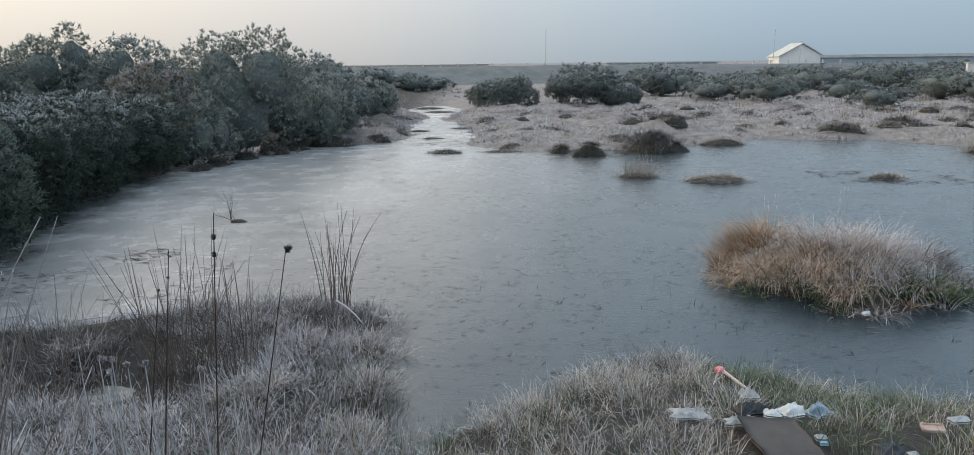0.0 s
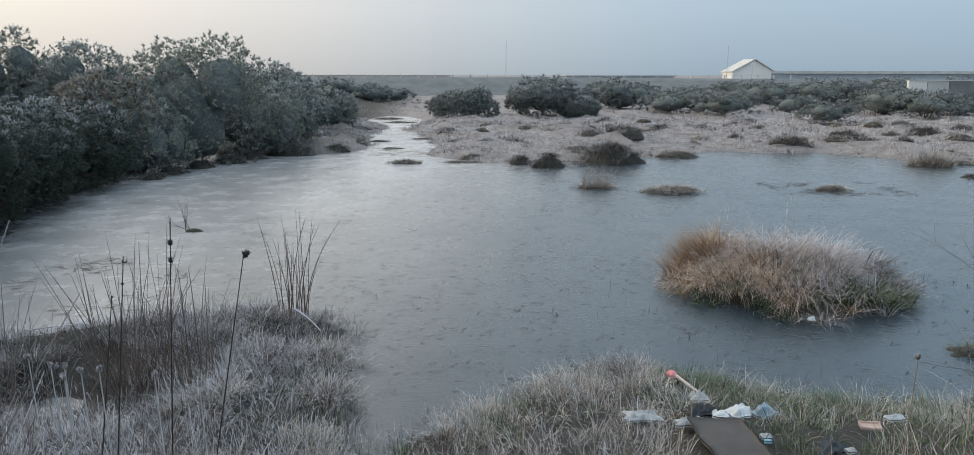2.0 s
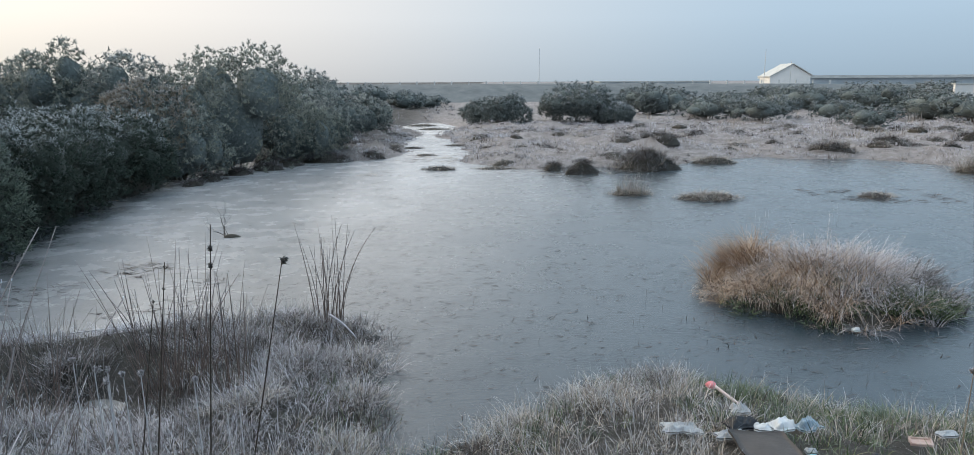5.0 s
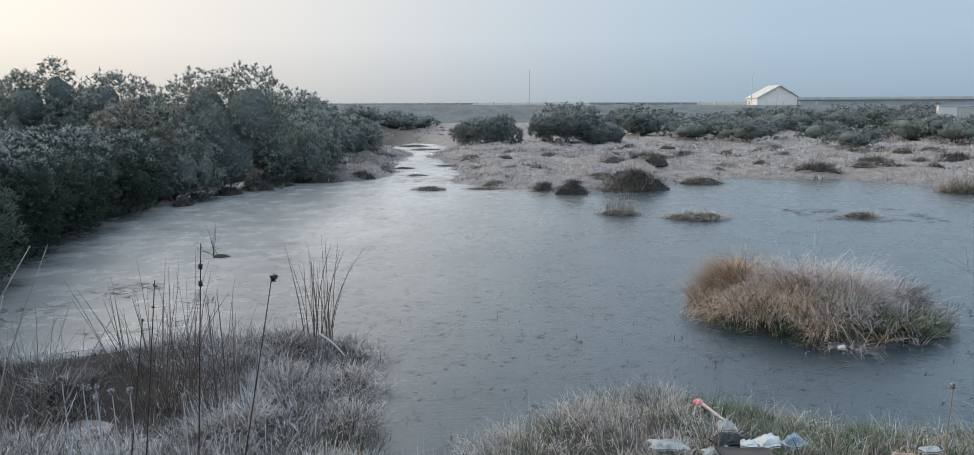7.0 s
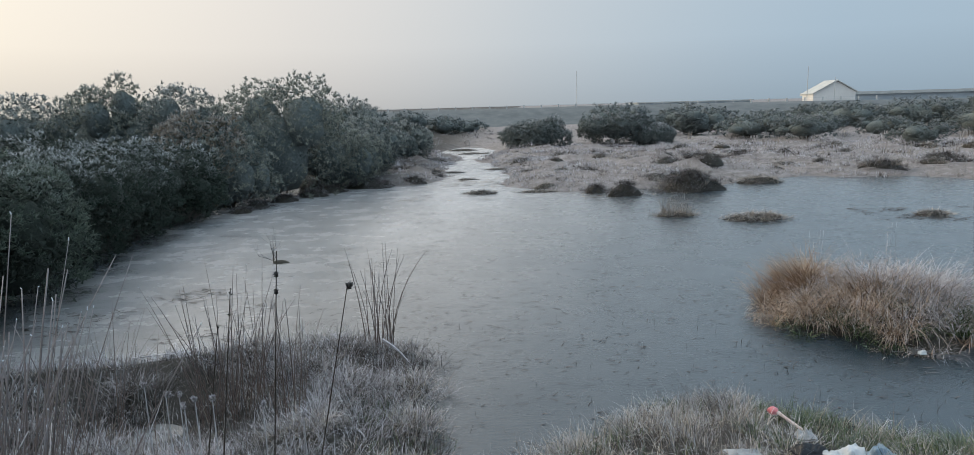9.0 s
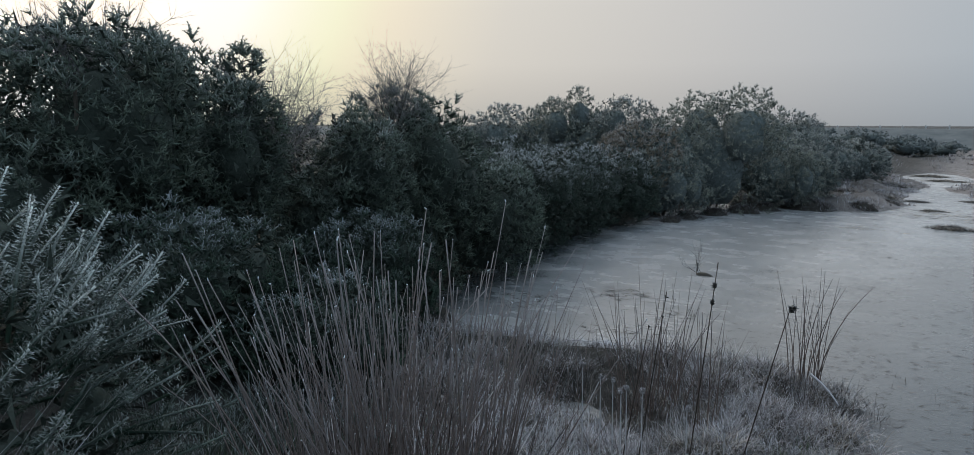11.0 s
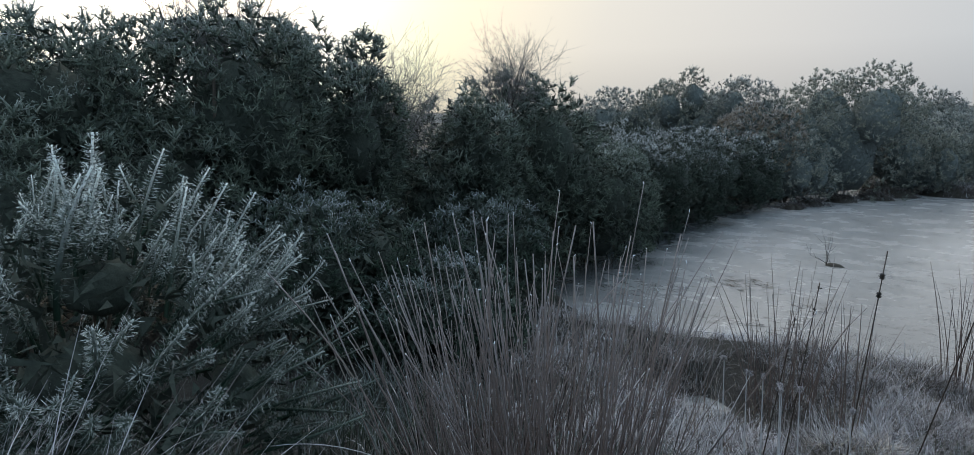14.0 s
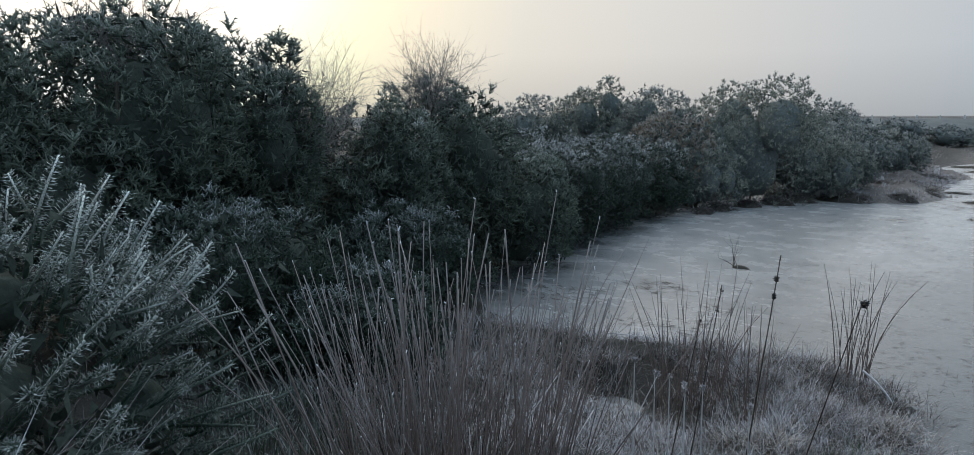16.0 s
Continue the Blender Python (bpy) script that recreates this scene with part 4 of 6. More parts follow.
TUSSOCKS = [
    # x, y, rx, ry, hump, (count, leaf, width, kind, spread), label
    (2.05, 19.2, 0.34, 0.3, 0.22, ((500, 0.28, 0.016, "h", 1.0),), "small dark heathery hump at the pond's edge"),
    (2.75, 18.5, 0.55, 0.4, 0.36, ((1000, 0.26, 0.014, "h", 1.2),), "dark brown heathery hump at the pond's edge"),
    (4.65, 19.2, 1.0, 0.6, 0.55, ((2200, 0.36, 0.016, "h", 1.2), (300, 0.45, 0.014, "s", 0.7)), "broad dark heathery hump with frosted twigs"),
    (3.35, 14.9, 0.52, 0.34, 0.10, ((600, 0.24, 0.009, "s", 1.3), (320, 0.62, 0.007, "s", 0.42), (250, 0.16, 0.012, "h", 1.3)), "tuft of tall straw on a flat islet"),
    (4.85, 14.25, 0.72, 0.34, 0.12, ((1300, 0.26, 0.014, "s", 1.3), (250, 0.16, 0.02, "h", 1.2)), "flat islet of frosted straw"),
    (8.5, 14.4, 0.42, 0.24, 0.09, ((500, 0.20, 0.014, "s", 1.3), (150, 0.14, 0.02, "h", 1.2)), "low flat islet ringed with drowned stalks"),
    (7.05, 20.7, 0.75, 0.35, 0.2, ((900, 0.25, 0.016, "s", 1.2),), "frosted grass hump by the far shore"),
    (-1.2, 19.45, 0.5, 0.25, 0.1, ((600, 0.18, 0.016, "s", 1.3), (200, 0.14, 0.02, "h", 1.0)), "small flat islet of frosted grass"),
    (0.4, 19.6, 0.75, 0.3, 0.05, ((900, 0.15, 0.014, "s", 1.4),), "sheet of drowned frosted grass"),
    (-7.0, 16.6, 0.32, 0.25, 0.15, ((350, 0.18, 0.016, "h", 1.1),), "small dark tuft standing in the water"),
    (13.4, 18.2, 0.62, 0.45, 0.18, ((700, 0.6, 0.014, "s", 0.7), (500, 0.25, 0.016, "s", 1.3)), "fountain of pale straw at the far shore"),
    (14.5, 18.6, 0.9, 0.4, 0.12, ((700, 0.2, 0.016, "s", 1.3),), "low frosted bank of grass at the shore"),
    (13.0, 16.1, 0.4, 0.16, 0.08, ((250, 0.16, 0.014, "h", 1.2),), "tiny dark islet with a few reeds"),
    (-4.9, 21.6, 0.75, 0.45, 0.22, ((900, 0.3, 0.018, "h", 1.0),), "dark heathery hump on the spit"),
    (-3.55, 22.4, 0.4, 0.3, 0.18, ((450, 0.25, 0.018, "h", 1.0),), "dark heathery hump at the end of the spit"),
    (-4.4, 25.2, 1.5, 0.9, 0.2, ((1200, 0.35, 0.02, "h", 1.0), (500, 0.3, 0.016, "s", 1.0)), "wide low patch of heather on the spit"),
    (6.2, 24.6, 0.5, 0.4, 0.3, ((500, 0.4, 0.02, "h", 0.8),), "dark upright tuft of heather on the marsh"),
    (7.2, 26.2, 0.35, 0.3, 0.2, ((300, 0.3, 0.02, "h", 0.9),), "small dark tuft of heather on the marsh"),
    (8.3, 27.0, 0.35, 0.3, 0.2, ((300, 0.3, 0.02, "h", 0.9),), "small dark tuft of heather on the marsh"),
    (11.6, 22.6, 0.85, 0.5, 0.3, ((800, 0.35, 0.02, "h", 0.9), (250, 0.5, 0.014, "s", 0.6)), "dark hump with a crest of straw on the shore"),
    (13.8, 23.2, 0.9, 0.5, 0.32, ((900, 0.3, 0.02, "h", 1.0),), "dark rounded hump on the shore"),
    (19.0, 22.4, 1.0, 0.6, 0.45, ((900, 0.4, 0.022, "h", 1.0),), "dark rounded hump of heather on the marsh"),
    (17.2, 24.0, 0.7, 0.5, 0.4, ((600, 0.35, 0.022, "h", 1.0),), "dark rounded hump of heather on the marsh"),
    (20.6, 20.8, 0.8, 0.5, 0.3, ((700, 0.5, 0.018, "s", 0.7),), "clump of pale straw on the marsh"),
    (-0.9, 27.0, 0.7, 0.3, 0.06, ((500, 0.12, 0.013, "s", 1.3),), "flat mat of drowned grass in the channel"),
    (-2.6, 26.0, 0.5, 0.25, 0.06, ((400, 0.12, 0.013, "h", 1.2),), "small dark clod in the channel"),
    (-1.9, 23.4, 0.45, 0.18, 0.05, ((400, 0.11, 0.012, "s", 1.3),), "small flat clod of grass in the channel"),
    (-2.6, 36.5, 1.0, 0.5, 0.08, ((700, 0.16, 0.016, "s", 1.3),), "flat mat of frosted grass in the channel"),
    (-3.4, 39.5, 1.1, 0.5, 0.10, ((700, 0.16, 0.016, "s", 1.3),), "flat mat of frosted grass in the channel"),
    (-7.0, 17.5, 0.5, 0.4, 0.2, ((600, 0.25, 0.016, "h", 1.1),), "dark wet tuft under the gorse"),
    (-6.7, 18.7, 0.5, 0.4, 0.2, ((600, 0.25, 0.016, "h", 1.1),), "dark wet tuft under the gorse"),
    (-6.2, 19.7, 0.55, 0.4, 0.2, ((600, 0.25, 0.016, "h", 1.1),), "dark wet tuft under the gorse"),
    (-5.9, 20.7, 0.55, 0.4, 0.2, ((600, 0.25, 0.016, "h", 1.1),), "dark wet tuft under the gorse"),
    (-6.6, 21.3, 0.5, 0.4, 0.2, ((600, 0.25, 0.016, "h", 1.1),), "dark wet tuft under the gorse"),
    (4.88, 5.45, 0.38, 0.17, 0.05, ((500, 0.14, 0.01, "g", 1.4),), "low green tuft of grass in the shallows"),
]
KIND = {"h": M_HEATH, "s": M_STRAW, "g": M_GREEN, "w": M_WHITEGRASS, "t": M_TAN}
for i, (x, y, rx, ry, h, layers, label) in enumerate(TUSSOCKS):
    tussock(x, y, max(0.0, gz(x, y) - 0.04), rx, ry, h, [(int(n * 1.4), l * 0.8, w * 0.55, KIND[k], s * 1.15) for n, l, w, k, s in layers], label, 400 + i, segs=2)


def marsh_hummocks():
    """Low tussocks strewn over the marsh and the spit."""
    rng = np.random.default_rng(34)
    first = []
    for k, (mats, label) in enumerate(((((450, "h"),), "low dark heather tussock on the marsh"), (((220, "h"), (330, "w")), "low tussock furred with frost on the marsh"),
                                       (((450, "s"),), "low tussock of frosted straw on the marsh"), (((280, "w"), (200, "s")), "pale rimed grass tussock on the marsh"))):
        first.append(tussock(500, 500 + 5 * k, 0, 0.5, 0.4, 0.16, [(n, 0.2, 0.009, KIND[m], 1.25) for n, m in mats], label, 440 + k, group="tussocks on the marsh", segs=2))
    spots = []
    for _ in range(900):
        west = rng.uniform() < 0.22
        x, y = (rng.uniform(-7, -2.6), rng.uniform(21.5, 33)) if west else (rng.uniform(-0.5, 27), rng.uniform(20.2, 33))
        if len(spots) < 74 and float(shore(x, y)) > 0.15 and x < y * 0.9 and all((x - a) ** 2 + (y - b) ** 2 > 1.1 for a, b, _ in spots):
            spots.append((x, y, west))
    for i, (x, y, west) in enumerate(spots):
        k = int(rng.integers(0, 2)) if west else int(rng.integers(0, 4))
        s = rng.uniform(0.6, 1.35)
        m = Matrix.Translation((x, y, gz(x, y) - 0.04)) @ Matrix.Rotation(rng.uniform(0, 6.28), 4, "Z")
        ob = first[i] if i < 4 else copy_thing(first[k], m)
        ob.matrix_basis = m @ Matrix.Diagonal((s, s, s * rng.uniform(0.7, 1.2), 1))


marsh_hummocks()


def island():
    """The big tussock in the pond."""
    rng = np.random.default_rng(77)
    ob = thing("grass_island", 4.08, 7.5, 0, "large tussock of tan and frosted sedge in the pond", "grass tussock")
    put("hump", mound(1.22, 1.0, 0.34, 9, 10, 36), M_PEAT, ob, smooth=True)
    rx, ry, h = 1.42, 1.2, 0.36

    def layer(name, n, cx, cy, sx, sy, length, width, mat, az0, azs, lean, bend, rime, label=""):
        m = n // 45
        x, y = rng.normal(cx, sx, m), rng.normal(cy, sy, m)
        t = np.hypot(x / rx, y / ry)
        x, y, t = x[t < 1.0], y[t < 1.0], t[t < 1.0]
        p = np.stack((x, y, h * (1 - t ** 2) - 0.03), 1)
        drop = np.repeat(1.1 - 0.5 * t, 45)
        way = np.repeat(np.where(rng.uniform(0, 1, len(x)) < 0.5, az0 + rng.normal(0, azs, len(x)), np.arctan2(y, x)), 45)
        p, a, u, tall = tufted(p, 45, 0.13, rng)
        k = len(p)
        az = np.where(rng.uniform(0, 1, k) < 0.45, way + rng.normal(0, 0.5, k), a + rng.normal(0, 0.5, k))
        v, f, r = blades(p, length * rng.uniform(0.5, 1.2, k) * tall * drop, np.full(k, width), az, rng.uniform(0, lean, k) + 0.5 * u, rng.uniform(0.4, bend, k), 4, rime, rng)
        put(name, raw_mesh(name, v, f, r), mat, ob, label)

    layer("sedge", 6500, -0.35, -0.15, 0.55, 0.5, 0.50, 0.0065, M_TAN, 3.4, 1.2, 0.9, 2.9, (0.0, 1.0), "tan sedge")
    layer("rimed_sedge", 8200, 0.25, 0.12, 0.55, 0.48, 0.52, 0.006, M_WHITEGRASS, 0.4, 1.0, 0.8, 2.6, (0.2, 1.0), "sedge white with rime")
    layer("brown_tuft", 2800, -0.78, 0.62, 0.16, 0.14, 0.70, 0.008, M_TAN, 2.4, 1.5, 0.3, 1.1, (0.0, 0.15), "orange-brown tuft")
    layer("green_fringe", 1300, 0.55, -0.75, 0.28, 0.2, 0.36, 0.008, M_GREEN, -1.2, 0.8, 0.7, 1.5, (0.0, 0.4), "green leaves near the water")
    layer("dark_leaves", 1500, 1.0, 0.1, 0.25, 0.4, 0.45, 0.010, M_HEATH, 0.2, 0.8, 0.5, 1.4, (0.1, 0.8), "dark dead leaves")
    layer("mossy_edge", 1500, -0.5, -0.6, 0.5, 0.3, 0.2, 0.009, M_GREEN, -1.8, 0.8, 0.8, 1.4, (0.0, 0.5), "mossy green edge")
    for sx, n, L in ((-0.5, 5, 0.75), (0.35, 4, 0.8)):
        base = np.stack((rng.normal(sx, 0.04, n), rng.normal(0.75, 0.05, n), np.full(n, 0.15)), 1)
        v, f, r = stalks(base, L * rng.uniform(0.8, 1.1, n), np.full(n, 0.003), rng.uniform(0, 6.28, n), rng.uniform(0, 0.06, n), rng.uniform(-0.05, 0.05, n), 3)
        put("reed", raw_mesh("reed", v, f, r), M_RUSH, ob, "thin upright reeds")


island()


def grass_patch(name, n, box, length, width, mat, label, seed, lean=0.6, bend=1.2, dmin=0.0, dmax=99.0, patch=None, thresh=0.45, segs=3, rime=(0.1, 1.0), avoid=(), per=14, clump=0.09):
    """Uncounted grass over a stretch of land, as stuff."""
    rng = np.random.default_rng(seed)
    p = on_land(max(4, n // per), *box, dmin, dmax, rng, patch, thresh, seed)
    for ax, ay, ar in avoid:
        p = p[np.hypot(p[:, 0] - ax, p[:, 1] - ay) > ar]
    lie = np.repeat(rng.uniform(0, 6.28, len(p)), per)
    p, a, t, tall = tufted(p, per, clump, rng)
    k = len(p)
    far = 1 + np.clip((np.hypot(p[:, 0], p[:, 1]) - 8) / 14, 0, 3.0)
    az = np.where(rng.uniform(0, 1, k) < 0.4, lie + rng.normal(0, 0.5, k), a + rng.normal(0, 0.5, k))
    v, f, r = blades(p, length * rng.uniform(0.5, 1.2, k) * tall, width * far * rng.uniform(0.6, 1.4, k), az, rng.uniform(0, lean, k) * (0.4 + 0.6 * t), rng.uniform(0, bend, k), segs, rime, rng)
    return tagged(put(name, raw_mesh(name, v, f, r), mat), label, "grass", kind="stuff")


# marsh beyond the pond
grass_patch("marsh_grass", 50000, (-8, 26, 19, 34), 0.12, 0.006, M_STRAW, "short frosted straw over the far marsh", 501, 1.3, 1.5, patch=0.5, thresh=0.36, dmin=0.02, clump=0.3, segs=1)
grass_patch("marsh_grass", 16000, (-14, 48, 30, 62), 0.22, 0.010, M_WHITEGRASS, "pale rimed grass between the far bushes", 502, 0.9, 1.3, patch=0.3, thresh=0.4, dmin=0.1, clump=0.3, segs=1)
grass_patch("tall_straw", 5000, (9, 40, 22, 42), 0.5, 0.008, M_STRAW, "tall pale straw among the scrub", 503, 0.3, 0.9, patch=0.35, thresh=0.57, clump=0.25, segs=2)
grass_patch("shore_grass", 11000, (-8, 24, 18, 30), 0.12, 0.007, M_WHITEGRASS, "frosted grass along the far water line", 504, 1.2, 1.4, dmin=-0.25, dmax=0.7, clump=0.3, segs=1)
grass_patch("heather", 12000, (-6, 30, 20, 40), 0.12, 0.008, M_HEATH, "low dark heather in patches on the marsh", 505, 1.0, 1.3, patch=0.55, thresh=0.60, clump=0.3, segs=1)
grass_patch("marsh_tufts", 100000, (-6, 24, 19, 36), 0.15, 0.008, M_WHITEGRASS, "lumpy tufts of frosted grass over the far marsh", 506, 1.2, 1.4, patch=0.8, thresh=0.42, dmin=0.05, clump=0.22, segs=1, per=16, rime=(0.6, 1.5))
grass_patch("marsh_tufts", 24000, (-6, 24, 19, 36), 0.15, 0.009, M_HEATH, "dark dead tufts between the frosted ones", 507, 1.2, 1.4, patch=1.1, thresh=0.56, dmin=0.05, clump=0.2, segs=1, per=16, rime=(0.0, 0.6))
grass_patch("spit_tufts", 12000, (-8, -1, 20, 34), 0.12, 0.008, M_WHITEGRASS, "wet frosted tufts on the spit", 508, 1.1, 1.4, dmin=-0.1, clump=0.2, segs=1, per=16, rime=(0.0, 0.8))
# the near bank
PATHS = ((1.66, 3.35, 0.27), (1.6, 2.95, 0.27), (1.66, 3.05, 0.27), (1.85, 3.75, 0.16))
grass_patch("rimed_grass", 8500, (-2.0, -0.35, 2.4, 6.5), 0.22, 0.0042, M_WHITEGRASS, "frost-white grass matted over the bank", 510, 1.1, 1.7, dmin=-0.05, patch=1.7, thresh=0.42, per=26, clump=0.11)
grass_patch("rimed_grass", 16000, (-5.2, -1.5, 2.4, 6.9), 0.17, 0.0048, M_WHITEGRASS, "frost-white grass matted over the bank", 511, 1.2, 1.8, dmin=-0.1, patch=1.5, thresh=0.43, rime=(0.3, 1.2), per=26, clump=0.12)
grass_patch("rimed_mat", 10000, (-5.0, -0.6, 2.4, 6.9), 0.09, 0.005, M_WHITEGRASS, "low lilac-white mat of rimed moss and grass", 525, 1.5, 1.6, dmin=0.0, patch=0.9, thresh=0.45, rime=(0.5, 1.2), per=30, clump=0.2, segs=2)
grass_patch("dead_grass", 9000, (-4.6, -0.5, 2.4, 7.2), 0.26, 0.0038, M_STRAW, "dead straw-coloured grass on the bank", 512, 1.0, 1.4, dmin=-0.1, rime=(0.1, 1.1), patch=1.5, thresh=0.42)
grass_patch("dark_grass", 4500, (-4.6, -0.5, 2.5, 6.8), 0.14, 0.006, M_HEATH, "dark brown grass matted between the rushes", 509, 1.3, 1.4, dmin=-0.1, rime=(0.0, 0.6), segs=2)
grass_patch("dark_grass", 2600, (-2.6, -0.6, 4.2, 7.4), 0.24, 0.005, M_HEATH, "dark dead grass at the water's edge", 513, 1.1, 1.5, dmin=-0.25, dmax=0.45, rime=(0.0, 0.4))
grass_patch("green_grass", 2200, (-1.3, -0.2, 2.6, 5.2), 0.14, 0.006, M_GREEN, "wet green grass low on the bank", 523, 1.0, 1.6, dmin=-0.15, dmax=0.5)
grass_patch("straw_grass", 13000, (-0.5, 1.75, 2.2, 5.6), 0.19, 0.0042, M_STRAW, "pale trampled straw beside the litter", 514, 1.3, 1.7, dmin=-0.1, avoid=PATHS, rime=(0.1, 1.1), per=26, clump=0.12)
grass_patch("rimed_grass", 5500, (-0.5, 2.0, 2.2, 5.5), 0.17, 0.0038, M_WHITEGRASS, "frost-white grass mixed into the straw", 524, 1.3, 1.7, dmin=0.0, avoid=PATHS, patch=1.3, thresh=0.44, per=26, clump=0.11)
grass_patch("dark_grass", 5000, (-0.5, 2.6, 3.4, 5.8), 0.12, 0.005, M_HEATH, "dark sodden grass at the water's edge", 526, 1.3, 1.5, dmin=-0.3, dmax=0.5, avoid=PATHS, rime=(0.0, 0.4), segs=2)
grass_patch("green_grass", 6500, (-0.4, 2.0, 2.2, 5.5), 0.13, 0.006, M_GREEN, "green grass growing through the straw", 515, 0.9, 1.7, dmin=-0.15, avoid=PATHS, rime=(0.0, 0.8), patch=1.4, thresh=0.45, per=24, clump=0.12)
grass_patch("green_grass", 21000, (1.5, 6.5, 2.0, 5.3), 0.14, 0.0058, M_GREEN, "wet green grass with frosted tips on the bank", 516, 1.0, 2.0, dmin=-0.15, avoid=PATHS, rime=(0.0, 0.9), per=26, clump=0.11)
grass_patch("straw_grass", 6000, (2.0, 6.5, 2.0, 4.9), 0.22, 0.004, M_STRAW, "straw mixed into the green bank", 517, 1.3, 1.4, dmin=0.0, avoid=PATHS, patch=1.0, thresh=0.44, per=24, clump=0.13)
grass_patch("dark_undergrowth", 11000, (-4.0, -1.0, -1.0, 2.8), 0.28, 0.008, M_SHADE, "grass under the gorse, coloured dark for its shadow", 518, 0.8, 1.5)
grass_patch("rimed_grass", 6500, (-2.9, -0.9, 1.2, 3.2), 0.28, 0.0045, M_WHITEGRASS, "frost-white grass round the rushes", 519, 0.8, 1.6, patch=1.1, thresh=0.42)

grass_patch("rimed_grass", 2600, (-2.0, -0.9, 2.2, 3.4), 0.22, 0.005, M_WHITEGRASS, "frost-white grass beyond the rushes", 520, 0.8, 1.6)
grass_patch("bank_turf", 9000, (-9, 9, -7, 2.4), 0.12, 0.010, M_SHADE, "thin dark turf on top of the bank", 521, 0.9, 1.4, segs=2, clump=0.25)
grass_patch("bank_straw", 6000, (-9, 9, -7, 2.4), 0.15, 0.009, M_STRAW, "thin trampled straw on top of the bank", 522, 1.1, 1.5, segs=2, clump=0.3)


# humps of matted grass that the bank is made of
for i, (x, y, r, h, kinds) in enumerate((
        (-1.2, 6.2, 0.42, 0.16, "hw"), (-1.75, 6.2, 0.38, 0.18, "hw"), (-1.0, 5.5, 0.34, 0.16, "ws"), (-1.45, 5.2, 0.40, 0.18, "w"), (-0.95, 4.7, 0.32, 0.14, "ws"),
        (-1.5, 4.2, 0.42, 0.16, "ws"), (-0.95, 3.9, 0.34, 0.12, "s"), (-2.45, 5.75, 0.36, 0.2, "hw"), (-2.0, 5.4, 0.36, 0.16, "hw"), (-3.25, 5.15, 0.30, 0.30, "hw"),
        (-2.9, 3.9, 0.42, 0.16, "w"), (-2.1, 3.7, 0.40, 0.18, "w"), (-1.3, 3.2, 0.36, 0.12, "ws"), (-3.7, 4.1, 0.40, 0.16, "wh"), (-2.6, 3.0, 0.35, 0.16, "w"),
        (1.0, 4.75, 0.34, 0.12, "s"), (1.5, 4.95, 0.30, 0.14, "sh"), (0.4, 4.25, 0.32, 0.10, "s"), (2.1, 4.75, 0.30, 0.10, "g"), (3.0, 4.3, 0.34, 0.10, "g"), (3.6, 4.15, 0.3, 0.10, "sg"), (4.1, 4.1, 0.34, 0.14, "s"), (3.3, 3.7, 0.3, 0.10, "gs"), (4.3, 3.6, 0.32, 0.1, "gs"), (2.5, 4.4, 0.3, 0.10, "gs"))):
    mats = {"h": (M_HEATH, 0.24), "w": (M_WHITEGRASS, 0.17), "s": (M_STRAW, 0.18), "g": (M_GREEN, 0.14)}
    tussock(x, y, max(0.0, gz(x, y) - 0.08), r, r * 0.9, h, [(int(1250 / len(kinds)), mats[k][1], 0.0045, mats[k][0], 1.25) for k in kinds],
            {"h": "dark hump of dead matted grass on the bank", "w": "hump of grass white with rime on the bank", "s": "hump of frosted straw on the bank", "g": "hump of green grass with frosted tips"}[kinds[0]], 460 + i, group="grass humps on the bank", core=0.6)


# ---- rushes ----
def rush_meshes(count, rng):
    """Stems 1 m long, bent or snapped, each with a bead of rime at its tip."""
    out = []
    for k in range(count):
        one, ln = np.zeros((1, 3)), np.array([1.0])
        lean, bend = np.array([0.0]), np.array([rng.uniform(-0.05, 0.35) if k % 17 else rng.uniform(0.3, 0.6)])
        stem = stalks(one, ln, np.array([0.0033 * rng.uniform(0.6, 1.3)]), np.zeros(1), lean, bend, 7, 4, (0.0, 0.55), 0.45)
        end = spine_path(one, ln, np.zeros(1), lean, bend, 7)[:, 7]
        bead = stalks(end, np.array([rng.uniform(0.004, 0.009)]), np.array([0.0019]), rng.uniform(0, 6.28, 1), rng.uniform(0, 1.4, 1), np.zeros(1), 2, 4, (1.3, 1.3), 0.6)
        me = raw_mesh("stem", *(join(stem, bead) if k % 2 else stem))
        me.materials.append(M_RUSH)
        out.append(me)
    return out


RUSHES = rush_meshes(36, np.random.default_rng(5))


